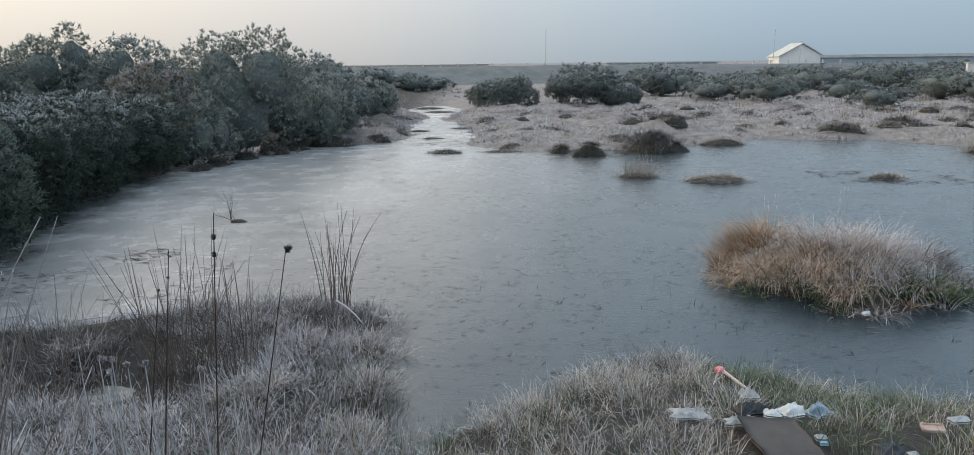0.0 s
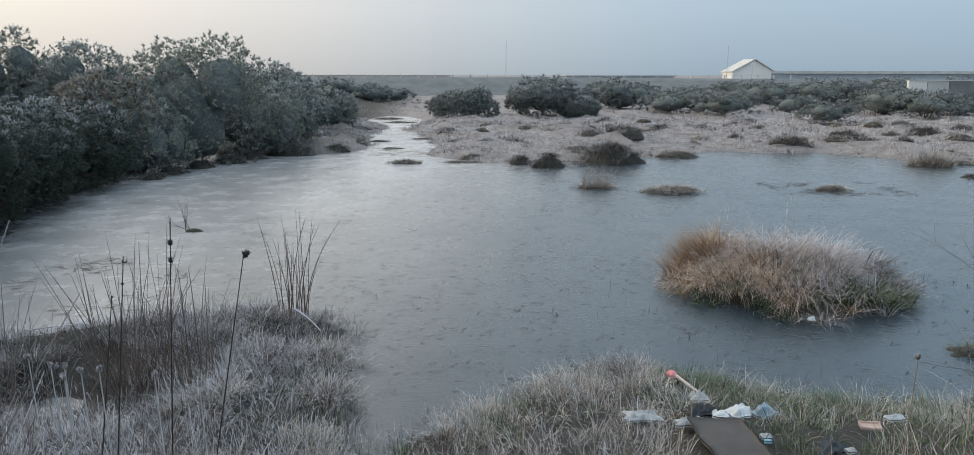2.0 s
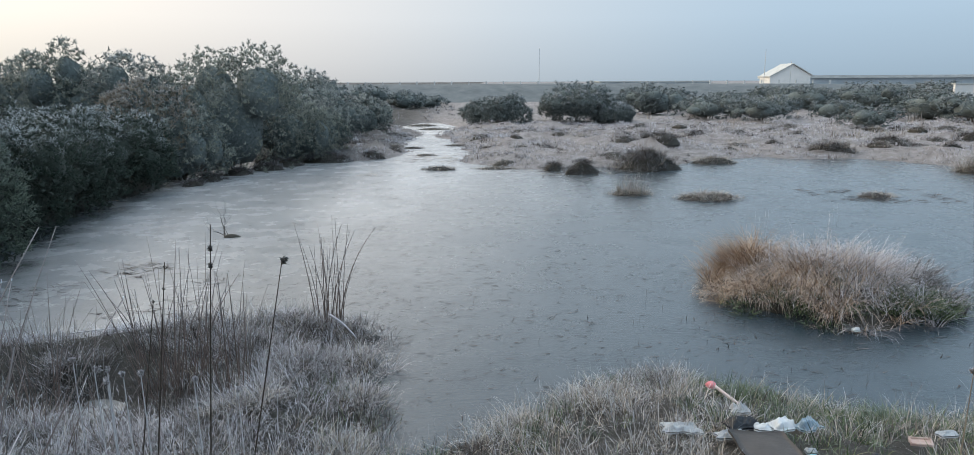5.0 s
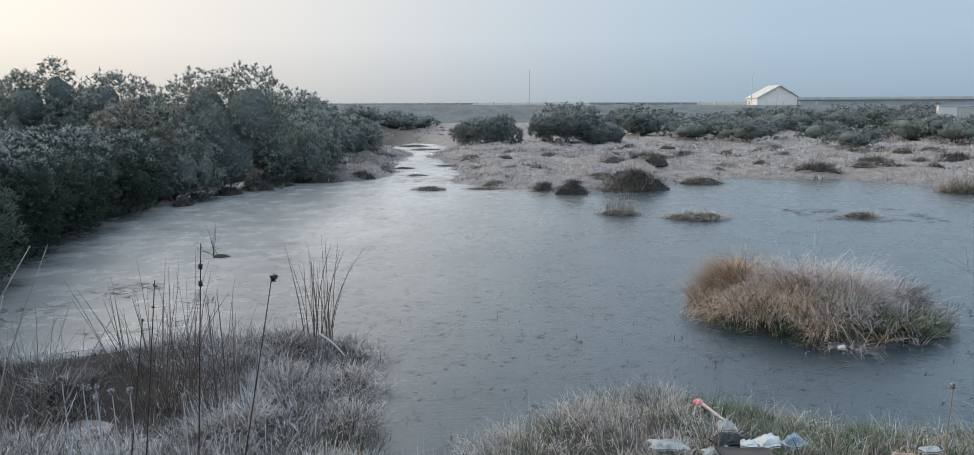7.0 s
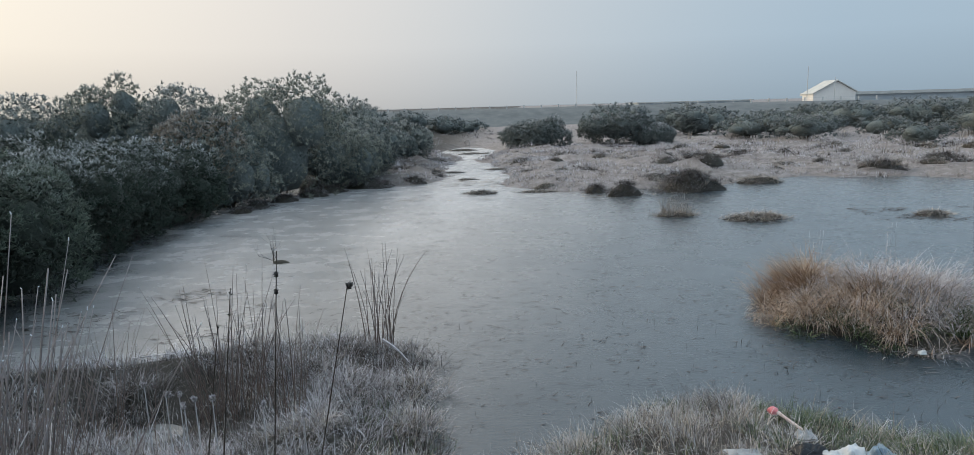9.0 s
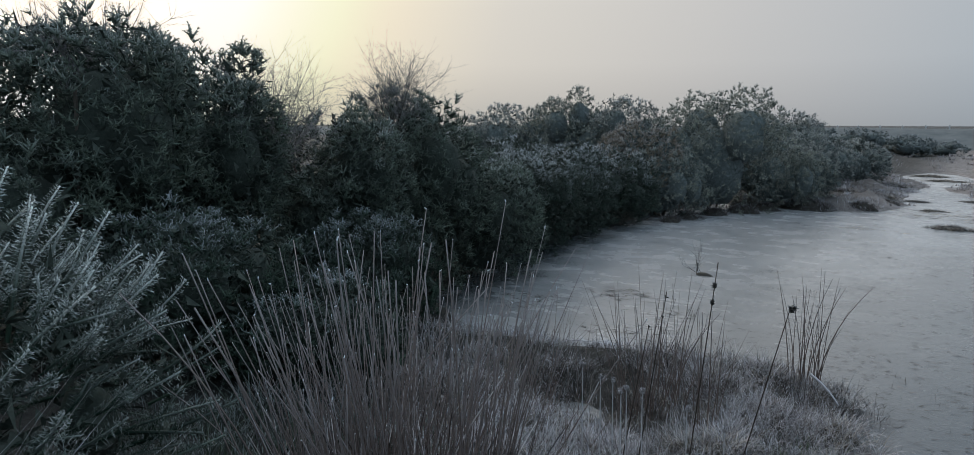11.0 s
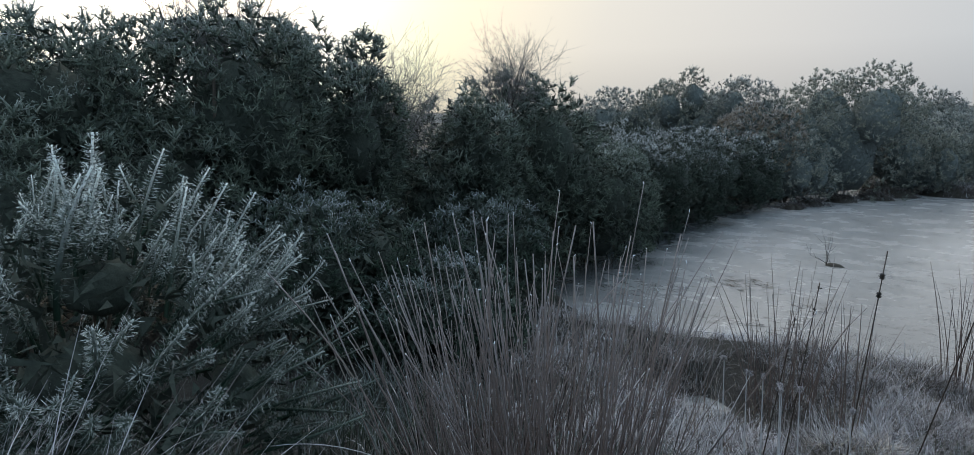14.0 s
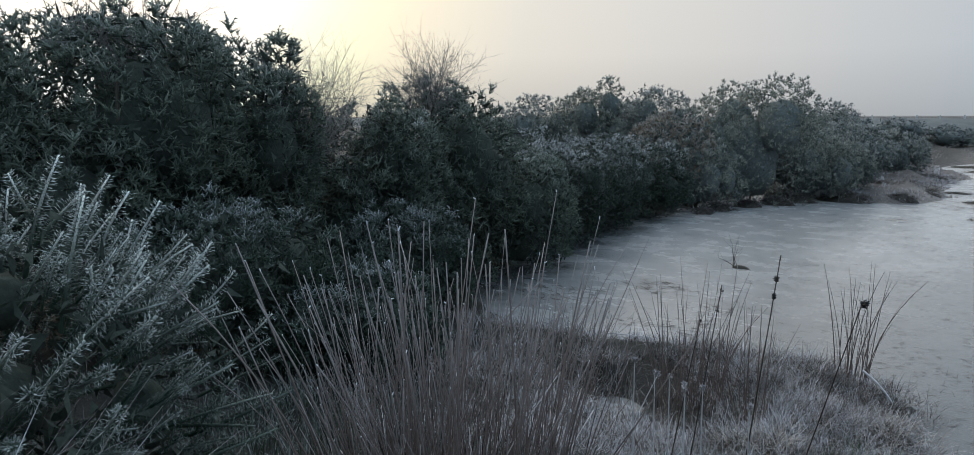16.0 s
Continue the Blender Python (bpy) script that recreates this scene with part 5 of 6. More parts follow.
def rush_clump(x, y, n, length, radius, fan, label, seed, thick=1.0):
    rng = np.random.default_rng(seed)
    ob = thing("rush_clump", x, y, max(-0.05, gz(x, y)) - 0.03, label, "rushes", "rush clumps on the bank")
    for _ in range(n):
        a, t = rng.uniform(0, 6.28), math.sqrt(rng.uniform(0, 1))
        ln = length * rng.triangular(0.4, 0.8, 1.12)
        st = new("stem", RUSHES[int(rng.integers(0, len(RUSHES)))])
        st.parent = ob
        lean = fan * rng.uniform(0.0, 1.35)
        st.matrix_basis = (Matrix.Translation((math.cos(a) * t * radius, math.sin(a) * t * radius, 0)) @ Matrix.Rotation(a + rng.normal(0, 0.9), 4, "Z")
                           @ Matrix.Rotation(lean, 4, "Y") @ Matrix.Rotation(rng.uniform(-0.4, 0.4), 4, "Z") @ Matrix.Diagonal((thick, thick, 1, 1)) @ Matrix.Scale(ln, 4))
    return ob


rush_clump(-1.92, 1.62, 290, 1.5, 0.42, 0.24, "big clump of dry brown rushes with rimed tips", 600, 0.88)
rush_clump(-2.5, 2.0, 130, 1.12, 0.36, 0.2, "clump of dry brown rushes with rimed tips", 601, 0.88)
rush_clump(-2.28, 4.85, 62, 1.2, 0.26, 0.2, "clump of dry dark rushes on the bank", 602, 1.1)
rush_clump(-3.0, 4.3, 34, 1.0, 0.35, 0.3, "clump of dry dark rushes on the bank", 603, 1.1)
rush_clump(-1.45, 6.45, 34, 1.12, 0.14, 0.07, "thin bunch of upright rushes at the water's edge", 604, 1.3)
rush_clump(-1.75, 4.6, 18, 1.05, 0.12, 0.18, "few upright rushes among frosted grass", 605, 1.2)
rush_clump(-1.5, 3.0, 22, 0.7, 0.3, 0.6, "loose clump of broken rushes", 606, 1.1)
rush_clump(-2.3, 3.3, 9, 0.7, 0.35, 0.6, "loose clump of broken rushes", 607, 1.1)
rush_clump(-3.7, 5.6, 40, 0.55, 0.3, 0.6, "short dark rushes at the water's edge", 608)


def rush_fill(x, y, n, length, radius, fan, seed):
    """The uncounted rest of a dense clump."""
    rng = np.random.default_rng(seed)
    a, t = rng.uniform(0, 6.28, n), np.sqrt(rng.uniform(0, 1, n))
    base = np.stack((x + np.cos(a) * t * radius, y + np.sin(a) * t * radius, np.full(n, gz(x, y) - 0.03)), 1)
    v, f, r = stalks(base, length * rng.triangular(0.2, 0.5, 1.05, n), 0.0034 * rng.uniform(0.6, 1.3, n), a + rng.normal(0, 0.6, n), fan * rng.uniform(0.0, 1.4, n), rng.uniform(-0.05, 0.5, n), 5, 3, (0.0, 0.4), 0.5)
    tagged(put("rush_stems", raw_mesh("rush_stems", v, f, r), M_RUSH), "dense dark brown rush stems crowded in a clump", "rushes", kind="stuff")


rush_fill(-1.92, 1.62, 110, 1.1, 0.48, 0.26, 640)
rush_fill(-2.5, 2.0, 60, 0.9, 0.42, 0.26, 641)


def long_grass(x, y, n, length, radius, az0, label, seed, spread=0.6, width=0.005, mat=M_WHITEGRASS):
    """Arching frosted grass."""
    rng = np.random.default_rng(seed)
    ob = thing("long_grass", x, y, gz(x, y) - 0.03, label, "grass", "tall grass on the bank")
    base = np.stack((rng.normal(0, radius, n), rng.normal(0, radius, n), np.zeros(n)), 1)
    v, f, r = blades(base, length * rng.uniform(0.5, 1.1, n), np.full(n, width), az0 + rng.normal(0, spread, n), rng.uniform(0.0, 0.42, n), rng.uniform(0.0, 1.5, n), 6, (0.2, 0.9), rng)
    put("leaves", raw_mesh("leaves", v, f, r), mat, ob)
    return ob


long_grass(-1.92, -0.38, 420, 1.3, 0.15, 1.3, "tall grass bent over and white with frost", 620)
long_grass(-1.72, -0.46, 260, 1.2, 0.15, 1.2, "tall grass bent over and white with frost", 621)
long_grass(2.95, 2.75, 120, 0.6, 0.25, 2.0, "tawny tall grass on the bank", 622, 1.5, 0.0035, M_STRAW)


def arching(x, y, z, length, az, lean, bend, radius, mat, label, name="arching_stem", category="stem"):
    one = np.array([[0.0, 0, 0]])
    v, f, r = stalks(one, np.array([length]), np.array([radius]), np.array([az]), np.array([lean]), np.array([bend]), 12, 5, (0.5, 0.9), 0.4)
    ob = put(name, raw_mesh(name, v, f, r), mat)
    ob.location = (x, y, z)
    return tagged(ob, label, category)


# ---- single dried stems with seed heads ----
M_PALESTEM = plain_mat("rimed_pale_stem", ((0.3, (0.34, 0.33, 0.34)), (0.7, (0.55, 0.54, 0.56))), 20, 0.8, 0, 0.6, 90)


def seed_stem(x, y, tip, label, heads=((1.0, 0.014),), radius=0.004, mat=None, head_mat=None):
    """A stiff stem from the ground to tip, with (place along it, size) of its heads."""
    z = gz(x, y) - 0.03
    ob = thing("dried_flower_stem", x, y, z, label, "dried stem", "dried stems on the bank")
    top = Vector(tip) - Vector((x, y, z))
    part("stem", rod_bm((0, 0, 0), top, radius, radius * 0.55, 6), mat or M_TWIG, ob)
    rng = np.random.default_rng(int(abs(x * 1000 + y * 100)))
    for s, size in heads:
        c = top * s
        v, f, r = along(gorse_shoot(26, 1, 0.5, 0.12, 0.1, rng), np.array([[c.x, c.y, c.z - size]] * 3), rng.normal(0, 0.4, (3, 3)) + np.array([0, 0, 1]), np.full(3, size * 2), rng)
        put("seed_head", raw_mesh("seed_head", v, f, r), head_mat or M_TWIG, ob)
    return ob


seed_stem(-1.10, 2.93, (-0.717, 2.584, 1.745), "tall dark stem with one round seed head", ((1.0, 0.016),), 0.0034)
seed_stem(-1.27, 2.93, (-1.07, 2.766, 1.86), "tall dark stem with two seed heads near its top", ((0.93, 0.013), (0.88, 0.013), (0.985, 0.005)), 0.0038)
seed_stem(-1.55, 2.95, (-1.42, 3.05, 1.62), "thin dark dried stem", ((0.98, 0.007), (0.9, 0.006)))
seed_stem(-1.75, 3.2, (-1.62, 3.3, 1.35), "thin dark dried stem", ((0.99, 0.006),))
for x, y, top in ((-1.2, 2.31, 1.374), (-1.29, 2.35, 1.354), (-1.13, 1.97, 1.50), (-1.39, 2.42, 1.34), (-1.05, 2.42, 1.30), (-1.52, 2.55, 1.29), (-0.95, 2.6, 1.17), (-1.7, 2.7, 1.27)):
    seed_stem(x + 0.03, y - 0.03, (x, y, top), "pale rimed stem with a curled frosted tip", ((1.0, 0.013),), 0.0036, M_PALESTEM, M_WHITEGRASS)
seed_stem(2.56, 3.08, (2.55, 3.06, 1.03), "pale stem with a frosted white head", ((1.0, 0.016),), 0.004, M_STRAW, M_WHITEGRASS)
seed_stem(2.75, 2.75, (2.45, 2.6, 1.50), "long dark bare stem on the bank", ((0.99, 0.004),), 0.0021)
seed_stem(2.85, 2.7, (2.58, 2.6, 1.62), "long dark bare stem on the bank", ((0.99, 0.004),), 0.0020)


# ---- bare twigs ----
def branchwork(base, way, length, radius, depth, rng, out, split=3, droop=0.0, spread=0.55):
    """Gathers (from, to, r0, r1) of a forking twig."""
    p, d = Vector(base), Vector(way).normalized()
    n = 4
    for k in range(n):
        d = (d + Vector(rng.normal(0, 0.10, 3)) + Vector((0, 0, 0.06 - droop))).normalized()
        q = p + d * length / n
        out.append((p.copy(), q.copy(), radius * (1 - 0.5 * k / n), radius * (1 - 0.5 * (k + 1) / n)))
        if depth and k >= 1 - (depth > 1):
            for _ in range(split if k == n - 1 else max(1, split - 1)):
                side = (d + Vector(rng.normal(0, spread, 3))).normalized()
                branchwork(q, side, length * rng.uniform(0.4, 0.65), radius * 0.5 * (1 - 0.3 * k / n), depth - 1, rng, out, split, droop, spread)
        p = q


def twig_mesh(name, segments, sides=3):
    n = len(segments)
    a = np.array([s[0] for s in segments])
    b = np.array([s[1] for s in segments])
    ra, rb = np.array([s[2] for s in segments]), np.array([s[3] for s in segments])
    d = b - a
    d /= np.maximum(1e-6, np.linalg.norm(d, axis=1, keepdims=True))
    ref = np.where(np.abs(d[:, 2:3]) < 0.9, np.array([[0, 0, 1.0]]), np.array([[1.0, 0, 0]]))
    u = np.cross(d, ref)
    u /= np.linalg.norm(u, axis=1, keepdims=True)
    w = np.cross(d, u)
    v = np.zeros((n, 2, sides, 3))
    for k in range(sides):
        q = 2 * np.pi * k / sides
        o = np.cos(q) * u + np.sin(q) * w
        v[:, 0, k], v[:, 1, k] = a + o * ra[:, None], b + o * rb[:, None]
    tri = []
    for k in range(sides):
        e = (k + 1) % sides
        tri += [(k, e, e + sides), (k, e + sides, k + sides)]
    f = (np.array(tri)[None] + (np.arange(n) * 2 * sides)[:, None, None]).reshape(-1, 3)
    rm = np.clip(1 - ra / ra.max(), 0, 1)
    return raw_mesh(name, v.reshape(-1, 3), f, np.repeat(rm, 2 * sides))


def bare_shrub(x, y, z, stems, length, radius, depth, label, seed, tilt=0.3, split=3, spread=0.55, toward=None, group=""):
    rng = np.random.default_rng(seed)
    ob = thing("bare_shrub", x, y, z, label, "shrub", group)
    for _ in range(stems):
        out = []
        way = (rng.normal(0, tilt) + (toward[0] if toward else 0), rng.normal(0, tilt) + (toward[1] if toward else 0), 1)
        branchwork((rng.normal(0, 0.05), rng.normal(0, 0.05), -0.05), way, length * rng.uniform(0.8, 1.1), radius, depth, rng, out, split, 0, spread)
        put("branch", twig_mesh("branch", out), M_TWIG, ob)
    return ob


bare_shrub(2.80, 2.34, gz(2.80, 2.34), 3, 1.0, 0.006, 2, "bare dark sapling with thin upright twigs", 700, 0.03, 3, 0.6, (-0.06, 0.06))
bare_shrub(-6.15, 3.95, 2.0, 15, 0.8, 0.007, 2, "leafless bush with fine frosted twigs above the gorse", 701, 0.45, 4, 0.85, (0.0, 0.1), "twiggy bushes in the hedge")
bare_shrub(-6.1, 2.3, 2.5, 5, 0.7, 0.010, 2, "leafless bush with fine frosted twigs above the gorse", 702, 0.3, 4, 0.55, None, "twiggy bushes in the hedge")
bare_shrub(-6.6, 6.3, 2.35, 14, 0.7, 0.007, 2, "leafless bush with fine twigs above the gorse", 703, 0.55, 4, 0.85, None, "twiggy bushes in the hedge")
twig = bare_shrub(-4.12, 10.85, 0.0, 5, 0.42, 0.006, 1, "small drowned branch sticking out of the ice", 704, 0.5, 2, 0.5, (-0.35, 0.0))
put("root_clod", mound(0.16, 0.08, 0.05, 3, 6, 14), M_PEAT, twig).location = (0.1, -0.03, 0)
for i, (x, y, z, L, az, ln, bd) in enumerate(((-5.2, -0.6, 2.2, 1.8, 0.9, 0.5, 1.6), (-5.3, -0.4, 2.3, 2.0, 1.3, 0.3, 1.5), (-5.1, -0.8, 2.0, 1.6, 1.6, 0.6, 1.8), (-5.4, 0.0, 2.4, 1.7, 0.4, 0.4, 2.0), (-5.0, -0.9, 2.3, 1.5, 2.0, 0.7, 1.2))):
    arching(x, y, z - 0.1, L * 0.75, az, ln, bd, 0.003, M_WHITEGRASS, "long arching bramble stem furred with frost", "bramble_stem", "bramble")
arching(-1.95, 1.25, gz(-1.95, 1.25) + 0.35, 0.75, -2.3, 0.6, 1.1, 0.0028, M_WHITEGRASS, "single arching grass stem white with frost", "arching_grass")
arching(-1.136, 5.1, 0.64, 0.28, -0.2, 2.0, 0.5, 0.011, M_WHITEGRASS, "pale flattened reed bent over the water's edge", "bent_reed", "reed")
arching(-3.35, 5.3, 0.42, 0.5, 0.1, 1.45, 0.1, 0.006, M_WHITEGRASS, "pale broken reed lying across the rushes", "bent_reed", "reed")

# ---- litter on the bank ----
def crumple(sx, sy, h, seed, folds=5.0, n=22):
    """A crumpled sheet or bag, closed below."""
    u, v = np.meshgrid(np.linspace(-1, 1, n), np.linspace(-1, 1, n), indexing="ij")
    rr = np.clip(np.maximum(np.abs(u), np.abs(v)), 0, 1)
    edge = 1 + (fbm(u * 2 + seed, v * 2, seed, 3) - 0.5) * 0.5
    ridge = np.abs(fbm(u * folds * 0.5 + 9, v * folds * 0.5 + seed, seed, 4) - 0.5) * 2
    z = h * (1 - rr ** 3) * (0.45 + 1.1 * ridge) + 0.003
    top = np.stack((u * sx * edge, v * sy * edge, z), -1).reshape(-1, 3)
    low = top * np.array([1, 1, 0]) + np.array([0, 0, -0.01])
    i = (np.arange(n - 1)[:, None] * n + np.arange(n - 1)[None]).ravel()
    f = np.concatenate((np.stack((i, i + n, i + n + 1, i + 1), 1), np.stack((i, i + 1, i + n + 1, i + n), 1) + n * n))
    rim = [(0 * n + k) for k in range(n)] + [k * n + n - 1 for k in range(1, n)] + [(n - 1) * n + k for k in range(n - 2, -1, -1)] + [k * n for k in range(n - 2, 0, -1)]
    side = np.array([(rim[k], rim[k] + n * n, rim[(k + 1) % len(rim)] + n * n, rim[(k + 1) % len(rim)]) for k in range(len(rim))])
    return raw_mesh("crumpled", np.concatenate((top, low)), np.concatenate((f, side)))


M_BAG = plain_mat("white_plastic_film", ((0.3, (0.46, 0.49, 0.52)), (0.7, (0.66, 0.69, 0.71))), 8, 0.35, 0, 0.3, 30)
M_GREYBAG = plain_mat("dirty_grey_film", ((0.3, (0.22, 0.24, 0.26)), (0.7, (0.45, 0.47, 0.49))), 7, 0.4, 0, 0.4, 30)
M_BLUEBAG = plain_mat("thin_blue_film", ((0.3, (0.12, 0.19, 0.26)), (0.7, (0.30, 0.40, 0.48))), 9, 0.3, 0, 0.4, 30)
M_BLACK = plain_mat("black_film", ((0.3, (0.006, 0.007, 0.010)), (0.7, (0.018, 0.020, 0.026))), 8, 0.4, 0, 0.4, 30)
M_PINK = plain_mat("faded_pink_plastic", ((0.3, (0.58, 0.15, 0.18)), (0.7, (0.72, 0.26, 0.28))), 14, 0.45, 0, 0.2, 40)
M_PALEPINK = plain_mat("pale_pink_plastic", ((0.3, (0.36, 0.25, 0.22)), (0.7, (0.52, 0.41, 0.37))), 14, 0.5, 0, 0.2, 40)
M_STICK = plain_mat("pale_plastic_stick", ((0.3, (0.50, 0.40, 0.38)), (0.7, (0.64, 0.54, 0.52))), 14, 0.5)
M_BOARD = plain_mat("sodden_brown_board", ((0.3, (0.035, 0.028, 0.025)), (0.55, (0.06, 0.05, 0.045)), (0.75, (0.11, 0.095, 0.088))), 5, 0.55, 0, 0.4, 25)
M_CYAN = plain_mat("pale_blue_print", ((0.3, (0.14, 0.32, 0.42)), (0.7, (0.24, 0.44, 0.54))), 9, 0.5)
M_STONE = plain_mat("frosted_stone", ((0.3, (0.13, 0.14, 0.15)), (0.7, (0.27, 0.28, 0.30))), 7, 0.85, 0, 0.6, 25)


def litter(name, me, mat, x, y, lift, turn, label, category="litter", tilt=(0, 0)):
    ob = put(name, me, mat, None, smooth=True)
    x, y = x - 0.1, y - 0.2
    ob.matrix_basis = Matrix.Translation((x, y, gz(x, y) + lift)) @ Matrix.Rotation(radians(turn), 4, "Z") @ Matrix.Rotation(tilt[0], 4, "X") @ Matrix.Rotation(tilt[1], 4, "Y")
    return tagged(ob, label, category, "litter on the bank")


def warped_board(w, d, th, seed):
    n, m = 10, 16
    u, v = np.meshgrid(np.linspace(-w / 2, w / 2, n), np.linspace(-d / 2, d / 2, m), indexing="ij")
    z = (fbm(u * 6 + seed, v * 6, seed, 3) - 0.5) * 0.05
    j = 1 + (fbm(v * 9, u * 0 + seed, seed, 3) - 0.5) * 0.14
    top = np.stack((u * j, v, z + th), -1).reshape(-1, 3)
    low = np.stack((u * j, v, z), -1).reshape(-1, 3)
    i = (np.arange(n - 1)[:, None] * m + np.arange(m - 1)[None]).ravel()
    f = np.concatenate((np.stack((i, i + m, i + m + 1, i + 1), 1), np.stack((i, i + 1, i + m + 1, i + m), 1) + n * m))
    rim = list(range(m)) + [k * m + m - 1 for k in range(1, n)] + [(n - 1) * m + k for k in range(m - 2, -1, -1)] + [k * m for k in range(n - 2, 0, -1)]
    side = np.array([(rim[k], rim[k] + n * m, rim[(k + 1) % len(rim)] + n * m, rim[(k + 1) % len(rim)]) for k in range(len(rim))])
    return raw_mesh("sheet", np.concatenate((top, low)), np.concatenate((f, side)))


board = litter("sodden_board", warped_board(0.31, 0.95, 0.018, 3), M_BOARD, 1.75, 3.25, 0.03, -4, "sodden dark brown board lying in the grass", "board", (-0.12, 0.0))
litter("plastic_bag", crumple(0.075, 0.05, 0.085, 5, 1.6), M_BAG, 2.03, 3.93, 0.05, 20, "crumpled white plastic bag beside the board")
litter("plastic_bag", crumple(0.05, 0.03, 0.03, 8, 3.0), M_BAG, 1.88, 3.86, 0.05, -10, "small crumpled white plastic bag")
litter("black_sack", crumple(0.10, 0.05, 0.06, 6, 5.0), M_BLACK, 1.78, 3.92, 0.05, 10, "crumpled black plastic sack at the end of the board")
litter("grey_sheet", crumple(0.10, 0.035, 0.03, 7, 4.0), M_GREYBAG, 1.66, 3.76, 0.05, 5, "dirty grey plastic sheet on the board")
litter("blue_bag", crumple(0.075, 0.05, 0.06, 9, 3.0), M_BLUEBAG, 2.23, 4.02, 0.05, 30, "crumpled thin blue plastic bag")
litter("grey_sheet", crumple(0.11, 0.06, 0.03, 11, 4.0), M_GREYBAG, 1.42, 3.98, 0.05, 0, "dirty grey plastic sheet in the straw")
litter("grey_lump", crumple(0.06, 0.045, 0.05, 12, 3.0), M_GREYBAG, 1.90, 4.28, 0.06, 0, "small pale lump of plastic in the grass")
litter("paper_sheet", crumple(0.07, 0.03, 0.015, 13, 3.0), M_GREYBAG, 1.72, 2.98, 0.10, 0, "torn dirty paper on the board")
litter("blue_scrap", crumple(0.018, 0.010, 0.006, 14, 3.0), M_CYAN, 1.88, 3.24, 0.12, 0, "scrap of pale blue packaging")
litter("white_scrap", crumple(0.025, 0.018, 0.02, 15, 3.0), M_GREYBAG, 2.36, 3.27, 0.06, 0, "scrap of dirty white plastic in the grass")
litter("white_scrap", crumple(0.03, 0.02, 0.02, 16, 3.0), M_GREYBAG, 2.0, 3.5, 0.05, 0, "scrap of white plastic in the grass")
litter("dark_scrap", crumple(0.09, 0.06, 0.05, 17, 3.0), M_BLACK, 2.28, 3.33, 0.05, 40, "scrap of black plastic in the grass")
litter("white_scrap", crumple(0.03, 0.02, 0.025, 18, 3.0), M_BAG, 3.78, 6.32, -0.0, 0, "scrap of white plastic at the foot of the tussock").location.z = 0.1


def pink_wand():
    ob = thing("toy_wand", 1.79, 4.62, gz(1.79, 4.62) + 0.10, "faded pink plastic wand with a pale handle", "toy", "litter on the bank")
    bm = bmesh.new()
    bmesh.ops.create_icosphere(bm, subdivisions=2, radius=0.038)
    for v in bm.verts:
        v.co *= 1 + 0.18 * math.sin(5 * math.atan2(v.co.y, v.co.x))
        v.co.z *= 0.8
    part("head", bm, M_PINK, ob, "round pink head", True)
    part("handle", rod_bm((0.02, -0.02, 0), (0.14, -0.24, -0.05), 0.013, 0.009, 8), M_STICK, ob, "pale handle")


pink_wand()


def tray(name, x, y, lx, ly, h, th, mat, turn, label, floor=True):
    ob = thing(name, x, y, gz(x, y) + 0.06, label, "tray", "litter on the bank")
    ob.rotation_euler = (0.08, -0.1, radians(turn))
    for ax, ay, bx, by in ((-lx, -ly, lx, -ly + th), (-lx, ly - th, lx, ly), (-lx, -ly + th, -lx + th, ly - th), (lx - th, -ly + th, lx, ly - th)):
        part("rim", box_bm(ax, ay, 0, bx, by, h, None, th * 0.25), mat, ob)
    if floor:
        part("base", box_bm(-lx + th, -ly + th, 0.003, lx - th, ly - th, 0.008), mat, ob)


tray("pink_tray", 2.66, 3.53, 0.06, 0.04, 0.018, 0.012, M_PALEPINK, -20, "small pale pink plastic tray in the grass")
tray("plastic_tray", 3.40, 3.42, 0.13, 0.04, 0.022, 0.010, M_GREYBAG, -32, "dirty white plastic tray rim lying in the grass", False)
litter("green_scrap", crumple(0.06, 0.03, 0.02, 19, 3.0), M_GREYBAG, 2.98, 3.83, 0.08, 10, "pale scrap of plastic in the grass")


def block(name, x, y, sx, sy, sz, turn, label):
    bm = box_bm(-sx, -sy, -0.1, sx, sy, sz, None, 0.03)
    for v in bm.verts:
        v.co += Vector(noise.noise_vector(v.co * 4 + Vector((x, y, 0)))) * 0.03
    me = bpy.data.meshes.new(name)
    bm.to_mesh(me)
    bm.free()
    ob = put(name, me, M_STONE, None)
    ob.location, ob.rotation_euler = (x, y, gz(x, y)), (0, 0, radians(turn))
    return tagged(ob, label, "stone")


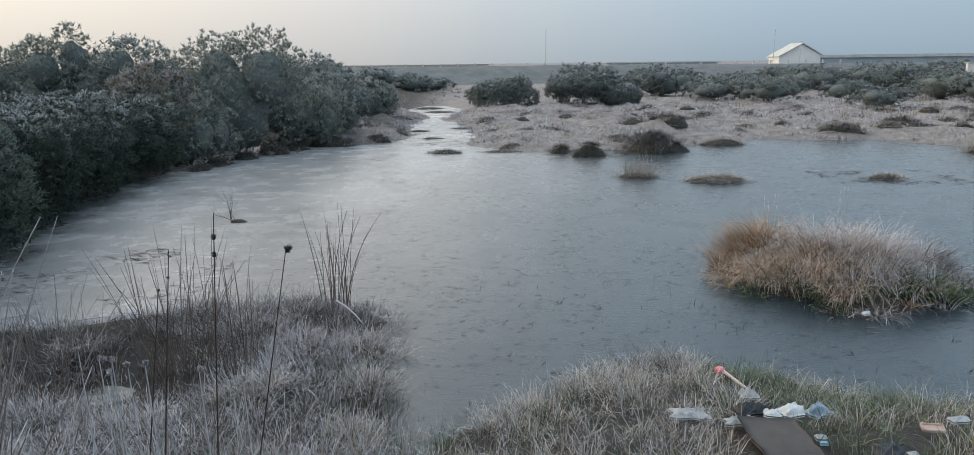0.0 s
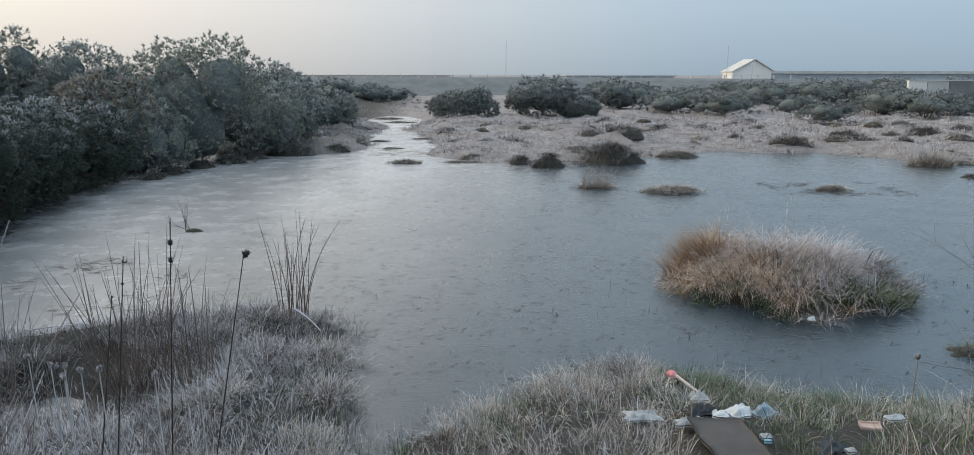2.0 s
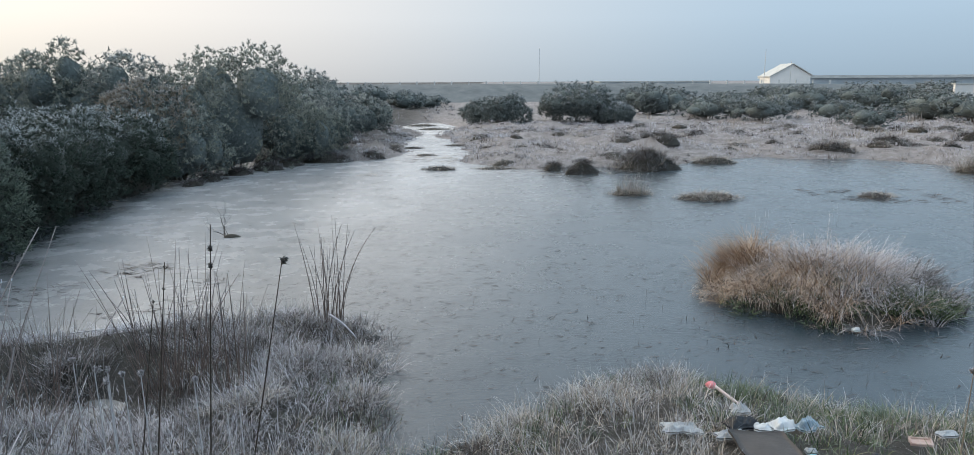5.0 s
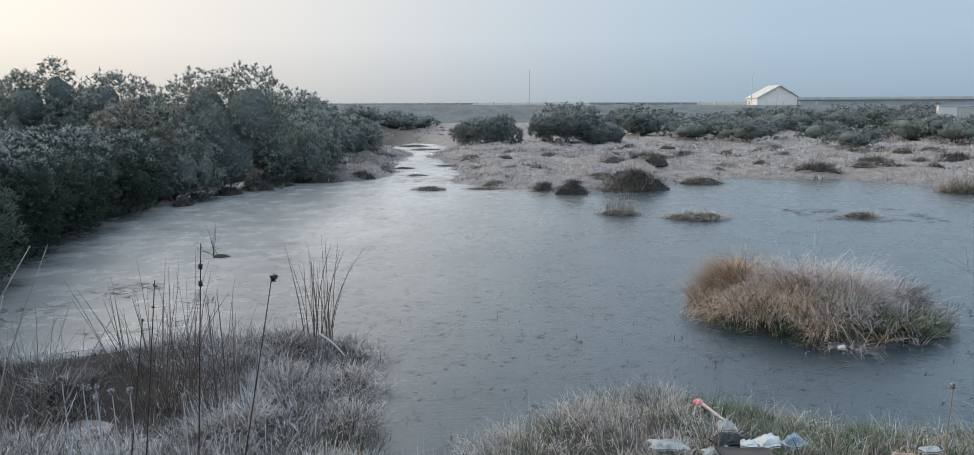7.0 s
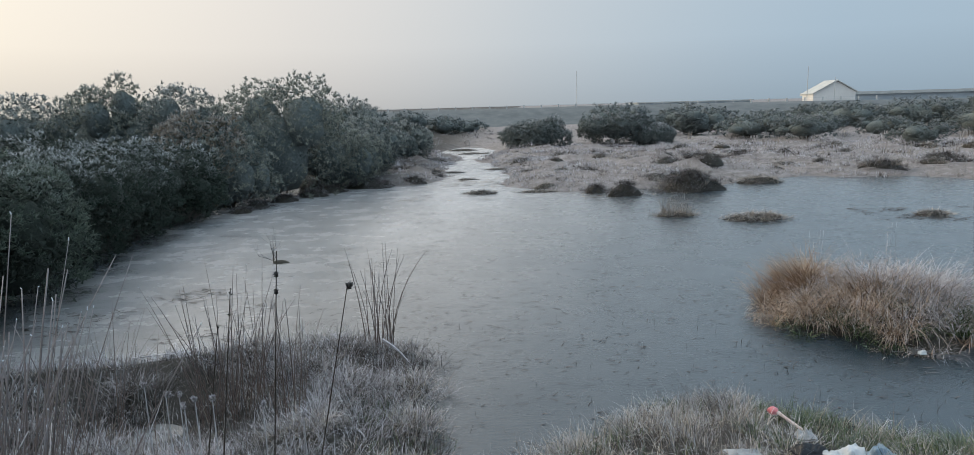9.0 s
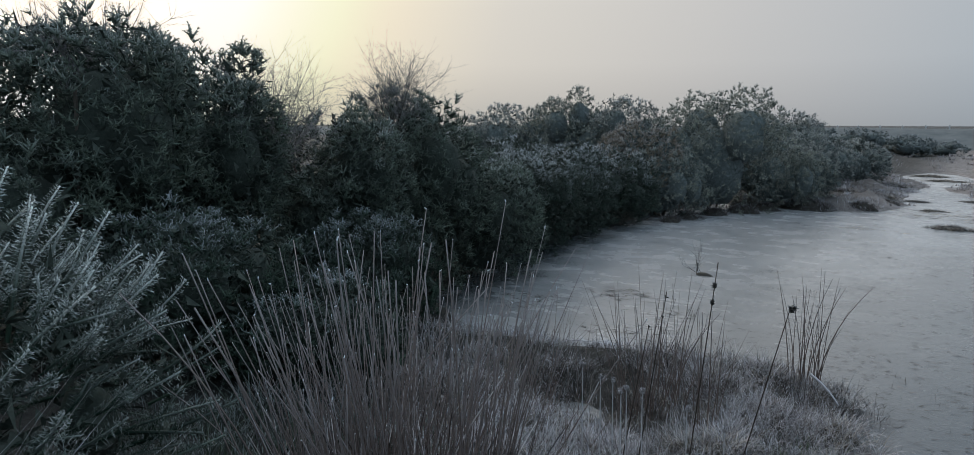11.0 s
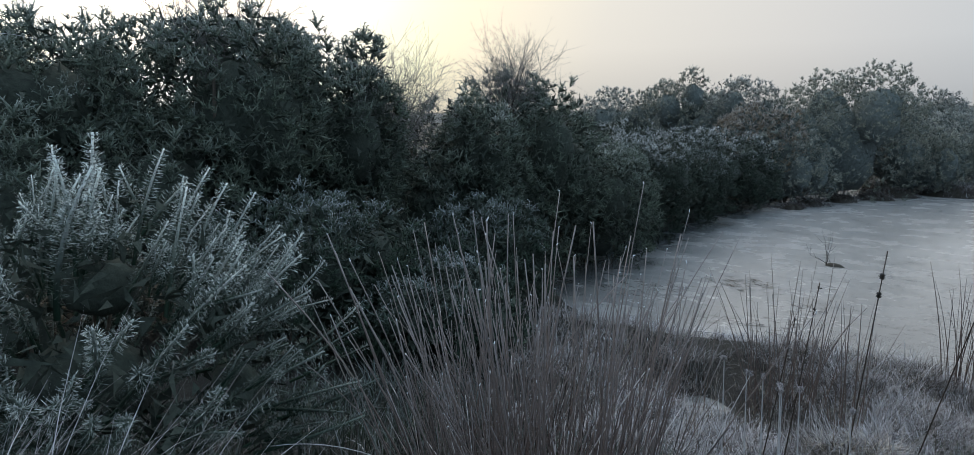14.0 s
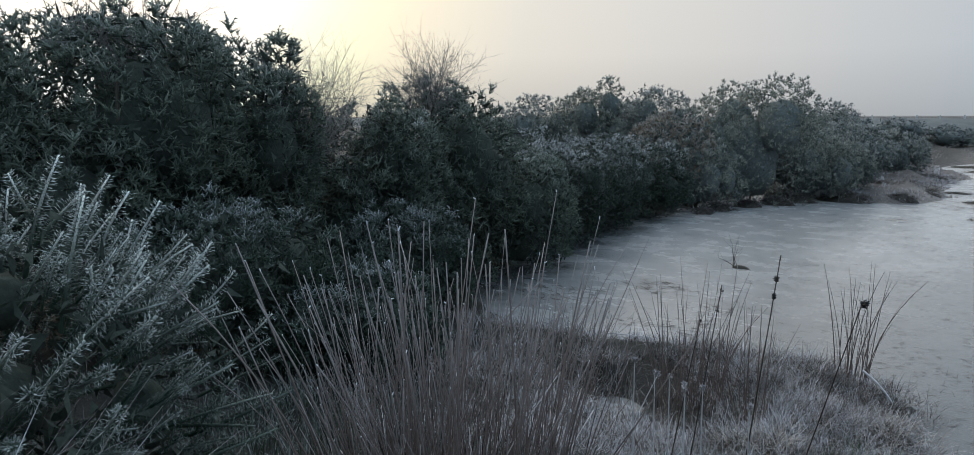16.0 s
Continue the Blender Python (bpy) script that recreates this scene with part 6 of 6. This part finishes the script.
block("stone_block", -2.15, -0.45, 0.18, 0.22, 0.55, 20, "dark grey block of stone behind the tall grass")
for i, (x, y, s) in enumerate(((-6.4, 22.3, 0.16), (-5.9, 22.6, 0.12), (-6.9, 22.7, 0.2), (-5.4, 22.9, 0.1))):
    block("shore_stone", x, y, s, s * 0.7, 0.12 + s * 0.3, 40 * i, "pale frosted stone lying on the muddy shore")


# ---- stalks and leaves caught in the ice ----
def ice_litter(name, n, box, length, width, mat, label, seed, up=False, patch=None, thresh=0.5):
    rng = np.random.default_rng(seed)
    x, y = rng.uniform(box[0], box[1], n), rng.uniform(box[2], box[3], n)
    ok = shore(x, y) < -0.05
    if patch:
        ok &= fbm(x * patch, y * patch, seed, 3) > thresh
    x, y = x[ok], y[ok]
    k = len(x)
    p = np.stack((x, y, np.full(k, -0.004 if up else 0.004)), 1)
    lean = rng.uniform(0.0, 0.6, k) if up else np.full(k, 1.5)
    v, f, r = blades(p, length * rng.uniform(0.4, 1.4, k), width * (1 + y / 9), rng.choice([0.1, 3.2], k) + rng.normal(0, 0.5, k), lean, rng.uniform(-0.02, 0.5 if up else 0.05, k), 2, (0.0, 0.2), rng)
    return tagged(put(name, raw_mesh(name, v, f, r), mat), label, "plant debris", kind="stuff")


ice_litter("drowned_stalks", 900, (-1.5, 6, 4.2, 9), 0.09, 0.006, M_HEATH, "dark stalks lying frozen into the ice", 801)
ice_litter("drowned_stalks", 1600, (-6, 8, 6, 19), 0.10, 0.007, M_HEATH, "dark stalks lying frozen into the ice", 802, patch=0.4, thresh=0.45)
ice_litter("drowned_weed", 900, (2.2, 6.3, 5.6, 9.6), 0.05, 0.005, M_HEATH, "dark weed round the tussock", 803, True, 0.8, 0.5)
ice_litter("drowned_weed", 900, (-6.4, -3.2, 6.0, 9.2), 0.16, 0.010, M_HEATH, "mats of dark weed in the ice by the bank", 804, False, 0.9, 0.55)
ice_litter("thin_reeds", 260, (-1.2, 3.5, 4.3, 8), 0.07, 0.0025, M_HEATH, "thin upright reeds through the ice", 805, True)
ice_litter("drowned_weed", 500, (7.2, 10, 13.6, 15.4), 0.18, 0.012, M_HEATH, "ring of dark weed round a flat islet", 806, False, 0.9, 0.45)
ice_litter("drowned_weed", 900, (-3.5, 3.5, 18, 24), 0.25, 0.012, M_STRAW, "drowned frosted straw in the shallow channel", 807, False, 0.5, 0.5)
